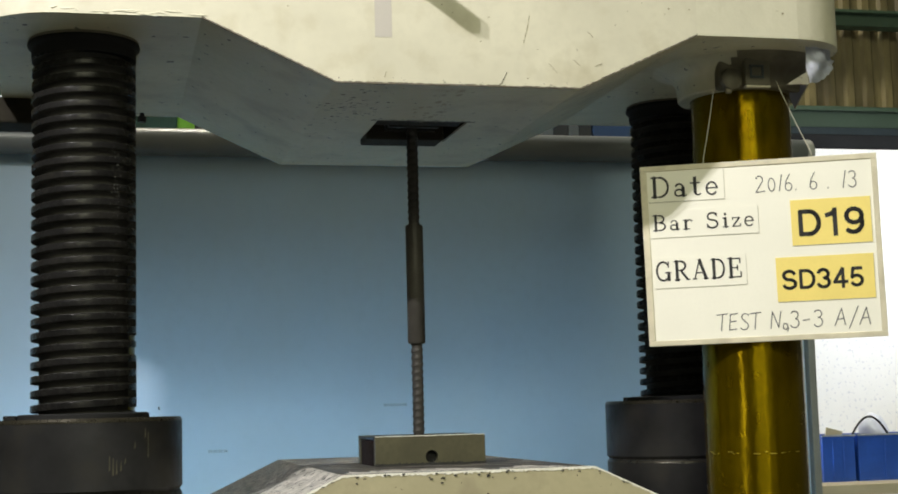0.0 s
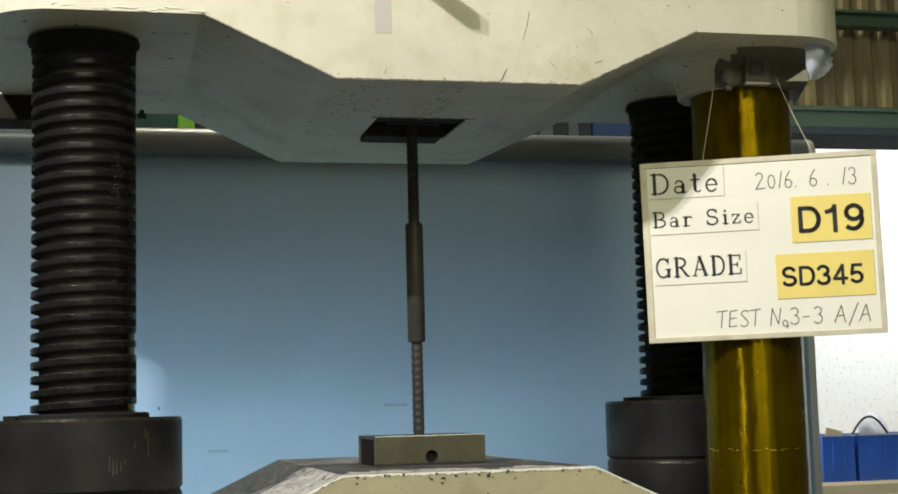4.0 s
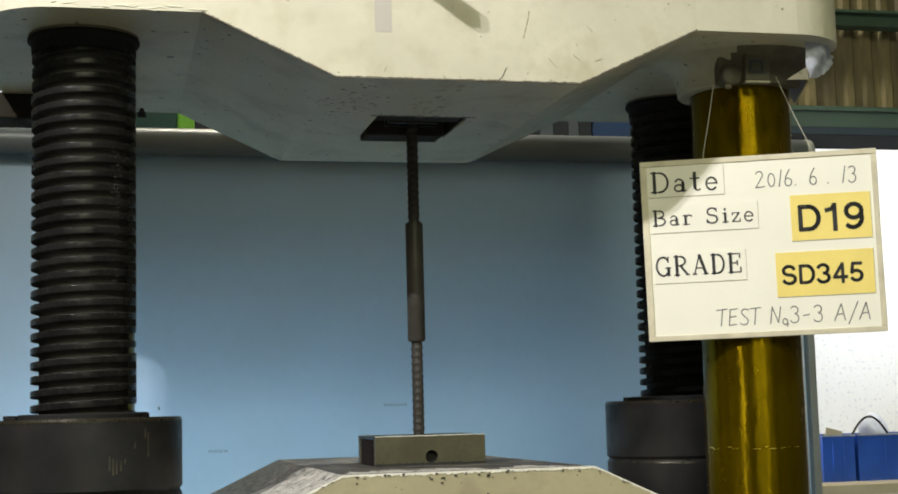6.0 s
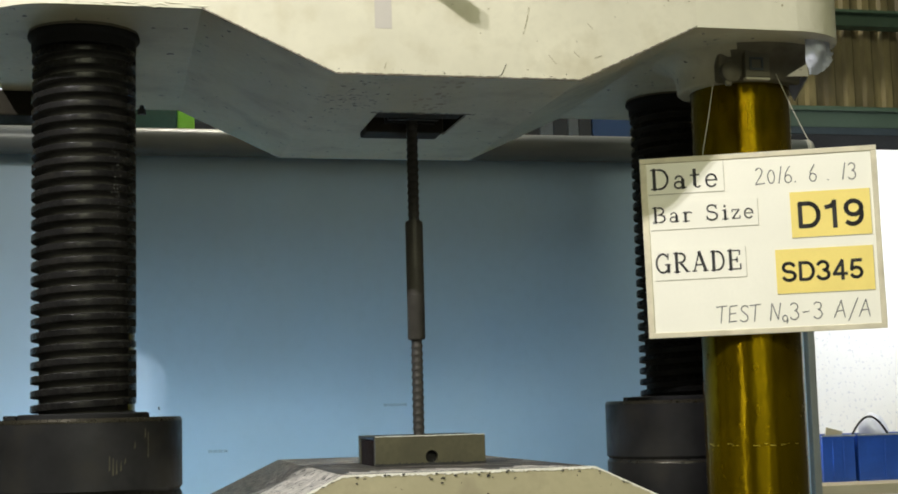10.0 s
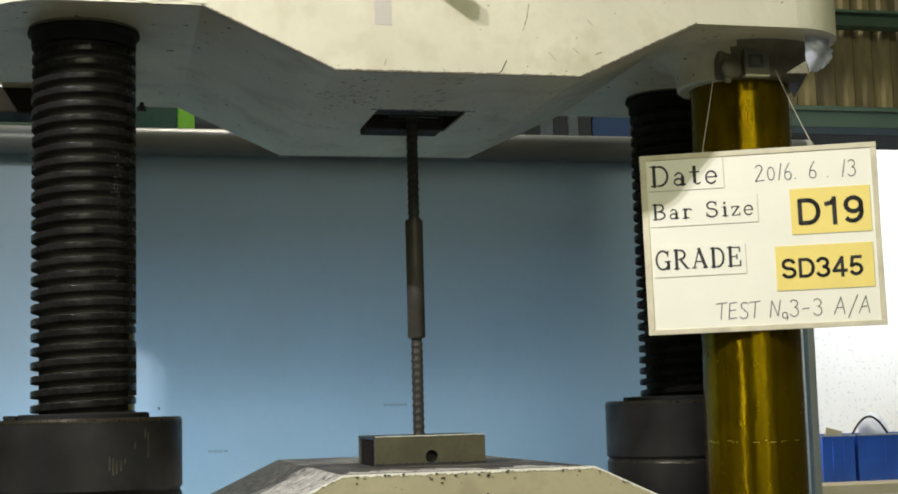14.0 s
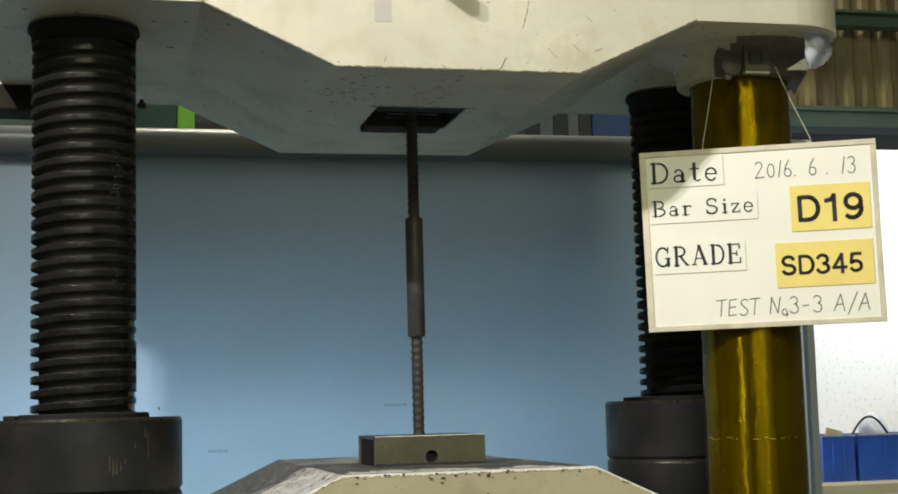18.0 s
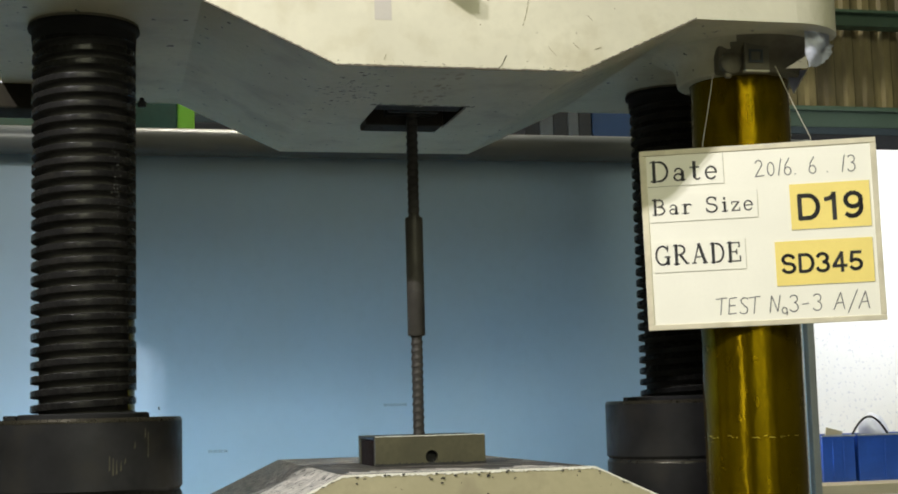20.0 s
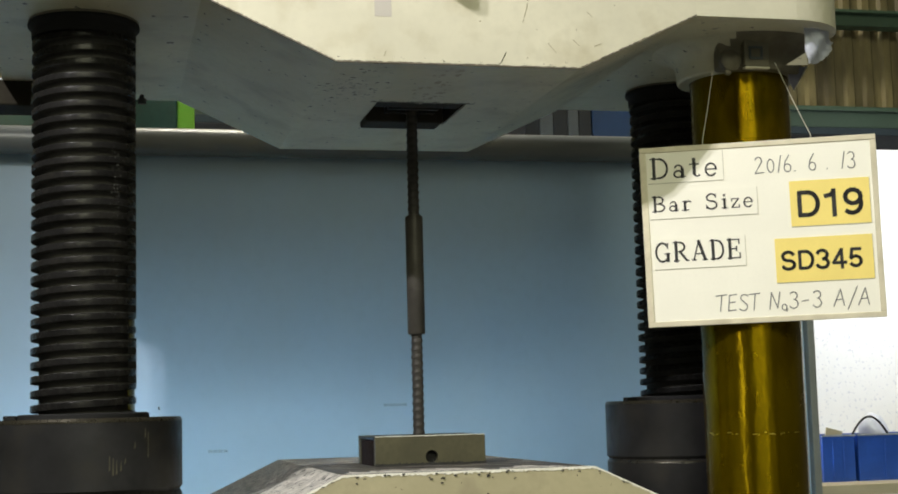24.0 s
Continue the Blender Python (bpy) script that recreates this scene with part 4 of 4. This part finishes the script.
def block(ch):
    """Strokes of a heavy sans-serif character of height 1: points only."""
    if ch == "D":
        return [[(0.1, 0.09), (0.1, 0.91), (0.36, 0.91)] + arc(0.36, 0.5, 0.31, 0.41, 90, -90) + [(0.1, 0.09)]], 0.78
    if ch == "1":
        return [[(0.40, 0.02), (0.40, 0.95)], [(0.40, 0.90), (0.30, 0.78), (0.14, 0.74)]], 0.66
    if ch == "9":
        return [arc(0.34, 0.67, 0.24, 0.25, 0, 360), [(0.58, 0.67)] + arc(0.30, 0.42, 0.28, 0.34, 20, -130)], 0.72
    if ch == "S":
        return [arc(0.35, 0.71, 0.24, 0.21, 20, 250) + arc(0.35, 0.29, 0.26, 0.21, 75, -160)], 0.76
    if ch == "3":
        return [arc(0.32, 0.71, 0.22, 0.21, 160, -80) + arc(0.32, 0.29, 0.25, 0.22, 80, -160)], 0.72
    if ch == "4":
        return [[(0.46, 0.02), (0.46, 0.93), (0.08, 0.28), (0.64, 0.28)]], 0.74
    return [[(0.55, 0.91), (0.18, 0.91), (0.12, 0.50)] + arc(0.32, 0.32, 0.24, 0.24, 140, -150)], 0.74


def bold(word, height, width):
    got = [block(ch) for ch in word]
    k = width / sum(step for _, step in got)
    x, made = 0.0, []
    for strokes, step in got:
        bm = bmesh.new()
        for pts in strokes:
            ribbon([((x + px) * k, pz * height) for px, pz in pts], 0.158 * height, bm)
        made.append(bm)
        x += step
    return made


SIGN_POSE = pose(0.5362, -0.25, LEVEL - 0.2383, 2.17, -0.82, -21.41)


def sign_board():
    ob = empty("sign_board", 0, 0, 0, "cream board with printed labels and yellow cards, hanging on strings", "sign")
    ob.matrix_basis = SIGN_POSE
    w, h = 0.3876 / 2, 0.3024 / 2
    part("board", box(-w + 0.003, w - 0.003, 0, 0.006, -h + 0.003, h - 0.003), BOARD, ob)
    for x0, x1, z0, z1 in ((-w, w, h - 0.009, h), (-w, w, -h, -h + 0.009), (-w, -w + 0.011, -h + 0.0091, h - 0.0091), (w - 0.0095, w, -h + 0.0091, h - 0.0091)):
        part("edging", box(x0, x1, -0.0022, 0.0075, z0, z1, 0.001), BOARD_EDGE, ob, "aged beige edging")

    def label(name, x0, x1, z0, z1, material, text):
        lab = part(name, box(x0, x1, -0.0010, -0.0002, z0, z1), material, ob, text)
        # Darker strips below and right paint each label's shadow on the board.
        for a, b, c, d in ((x0, x1, z0 - 0.0008, z0), (x1, x1 + 0.0006, z0, z1)):
            part("label_shade_line", box(a, b, -0.0011, -0.0002, c, d), SHADE_LINE, lab)
        return lab

    def put(name, pieces, x, z, material, parent, depth=-0.0014):
        for bm in pieces:
            if bm.faces:
                bmesh.ops.translate(bm, verts=bm.verts[:], vec=(x, depth, z))
                part(name, bm, material, parent)

    date = label("paper_label", -0.1812, -0.0558, 0.0902, 0.1405, PAPER, "white paper label")
    put("letter", printed("Date", 0.0345, 0.1125), -0.1762, 0.0978, INK, date)
    size = label("paper_label", -0.1800, -0.0032, 0.0300, 0.0750, PAPER, "white paper label")
    put("letter", printed("Bar Size", 0.0262, 0.1675), -0.1762, 0.0418, INK, size)
    grade = label("paper_label", -0.1778, -0.0273, -0.0547, -0.0045, PAPER, "white paper label")
    put("letter", printed("GRADE", 0.0325, 0.1420), -0.1762, -0.0427, INK, grade)
    d19 = label("yellow_card", 0.0500, 0.1790, 0.0048, 0.0804, YELLOW, "yellow card")
    put("letter", bold("D19", 0.0455, 0.1110), 0.0600, 0.0188, INK, d19)
    sd = label("yellow_card", 0.0207, 0.1782, -0.0870, -0.0138, YELLOW, "yellow card")
    put("letter", bold("SD345", 0.0335, 0.1360), 0.0285, -0.0680, INK, sd)
    put("pen_stroke", handwritten("2016. 6 . 13", 0.0275, 0.168), -0.0045, 0.0968, PENCIL, ob, -0.0006)
    put("pen_stroke", handwritten("TEST No3-3 A/A", 0.0275, 0.252), -0.0800, -0.1300, PENCIL, ob, -0.0006)
    inv = SIGN_POSE.inverted()

    def local(x, y, z):
        return inv @ Vector((x, y, LEVEL + z))

    for hx, end in ((0.0895, local(0.5713, -0.262, 0.046)), (-0.0873, local(0.470, -0.235, 0.035))):
        top = Vector((hx, -0.001, h))
        part("string", tube((top + Vector((0, 0, -0.004)), top + Vector((0, -0.001, 0.006)), top.lerp(end, 0.5), end), 0.0007), STRING, ob, "thin pale string")
    return ob


sign = sign_board()


# ---- things behind the screen ----
def bench():
    ob = empty("work_bench", 2.2, 2.1, 0, "pale wooden bench along the rear wall", "bench")
    z = LEVEL - 0.763
    part("top", box(-0.55, 0.9, -0.25, 0.42, z - 0.035, z, 0.003), WOOD, ob)
    for x in (-0.5, 0.8):
        for y in (-0.2, 0.32):
            part("leg", box(x, x + 0.05, y, y + 0.05, 0, z - 0.036, 0.003), GREY, ob)
    return ob


def crate(x, y, w, d, h):
    ob = empty("plastic_crate", x, y, LEVEL - 0.763, "deep blue open plastic parts crate on the bench", "crate", "crates on the bench")
    t = 0.006
    part("base", box(0, w, 0, d, 0, t), BLUE_BOX, ob)
    for x0, x1, y0, y1 in ((0, w, 0, t), (0, w, d - t, d), (0, t, t + 0.0002, d - t - 0.0002), (w - t, w, t + 0.0002, d - t - 0.0002)):
        part("side", box(x0, x1, y0, y1, t + 0.0002, h, 0.001), BLUE_BOX, ob)
    # The light caught by the front rim is painted as a paler strip.
    part("rim", box(-0.004, w + 0.004, -0.005, -0.0005, h - 0.005, h + 0.001, 0.001), RIM_LIGHT, ob, "pale strip painted as the rim's highlight")
    for k in (0.33, 0.67):
        part("rib", box(w * k - 0.004, w * k + 0.004, -0.004, -0.0005, 0.01, h - 0.02, 0.001), BLUE_BOX, ob)
    return ob


def shelf_row():
    ob = empty("storage_shelf", 0, 1.5, 0, "grey steel storage shelf behind the screen", "shelf")
    z = LEVEL + 0.20
    part("board", box(-1.3, 1.2, -0.02, 0.35, z - 0.03, z, 0.002), GREY, ob)
    # This board is added to hold the backlight off the upper sheet.
    part("backlight_baffle", box(-1.6, 1.12, -0.25, 0.35, 1.075, 1.10, 0.002), GREY, ob, "unseen grey board added to block the backlight")
    for x in (-1.28, -0.05, 1.15):
        for y in (0.0, 0.3):
            part("post", box(x, x + 0.03, y, y + 0.03, 0, z - 0.031, 0.002), GREY, ob)
    return z


def binder(x, w, z, h, material, label):
    ob = empty("binder", x, 1.5, z, label, "binder", "binders on the shelf")
    part("cover", box(0, w, 0, 0.24, 0, h, 0.002), material, ob)
    part("pages", box(0.004, w - 0.004, 0.004, 0.25, 0.004, h - 0.004), PAPER, ob)
    return ob


bench()
crate(1.798, 2.0, 0.118, 0.2, 0.155)
crate(1.930, 2.0, 0.30, 0.2, 0.155)
sz = shelf_row()
cab = empty("green_case", -0.9, 1.5, sz, "dark green case with a lime green end on the shelf", "case")
part("body", box(0, 0.565, 0.004, 0.26, 0, 0.20, 0.004), DARK_GREEN, cab)
part("lime_end", box(0.566, 0.612, 0.0, 0.26, 0, 0.205, 0.004), LIME, cab, "lime green end piece")
for bx, bw, bmat in ((0.655, 0.043, CHARCOAL), (0.699, 0.040, BINDER_GREY), (0.740, 0.044, CHARCOAL), (0.785, 0.032, BINDER_GREY), (0.818, 0.038, CHARCOAL)):
    binder(bx, bw, sz, 0.26, bmat, "dark charcoal binder on the shelf" if bmat is CHARCOAL else "grey binder on the shelf")
navy = empty("navy_box", 0.86, 1.5, sz, "navy blue plastic box on the shelf", "box")
part("body", box(0, 0.26, 0, 0.28, 0, 0.25, 0.004), NAVY, navy)
part("lid", box(-0.004, 0.264, -0.004, 0.284, 0.2502, 0.265, 0.003), NAVY, navy)

# papers and a cable in the crates
tilt = box(-0.035, 0.025, -0.003, 0.003, 0, 0.17, 0.0005)
bmesh.ops.rotate(tilt, verts=tilt.verts[:], matrix=Matrix.Rotation(radians(14), 3, "Y"))
card = tagged(part("cardboard_piece", tilt, WOOD), "pale cardboard piece leaning in the blue crate", "cardboard")
card.location = (1.835, 2.05, LEVEL - 0.756)
tagged(part("cable", tube([(1.93 + 0.17 * k / 12, 2.06, LEVEL - 0.70 + 0.15 * math.sin(math.pi * (0.15 + 0.75 * k / 12))) for k in range(13)], 0.0038), BLACK),
       "black cable looping out of the blue crate", "cable")
bag = bmesh.new()
bmesh.ops.create_icosphere(bag, subdivisions=3, radius=0.05)
for v in bag.verts:
    v.co *= 1 + 0.25 * noise.noise(v.co * 22)
    v.co.z *= 1.2
bmesh.ops.translate(bag, verts=bag.verts[:], vec=(2.06, 2.12, LEVEL - 0.600))
tagged(part("plastic_bag", bag, WRAP, None, "", 60), "crumpled white plastic bag in the blue crate", "bag")


# ---- what moves ----
def motions():
    times = (0.0, 6.0, 12.0, 18.0, 24.0)
    start = pose(0, 0, LEVEL)
    walk(crosshead, [(t, Matrix.Translation((0, 0, RISE * t / 24)) @ start) for t in times])
    walk(ram, [(t, pose(RAM_R[0], RAM_R[1], 0.25 + RISE * t / 24)) for t in times])
    walk(ram_rear, [(t, pose(RAM_L[0], RAM_L[1], 0.25 + RISE * t / 24)) for t in times])
    walk(sign, [(t, Matrix.Translation((0, 0, RISE * t / 24)) @ SIGN_POSE) for t in times])
    for piece, rise in SECTIONS:
        at = piece.location.copy()
        walk(piece, [(t, pose(at.x, at.y, at.z + rise * t / 24)) for t in times])


motions()
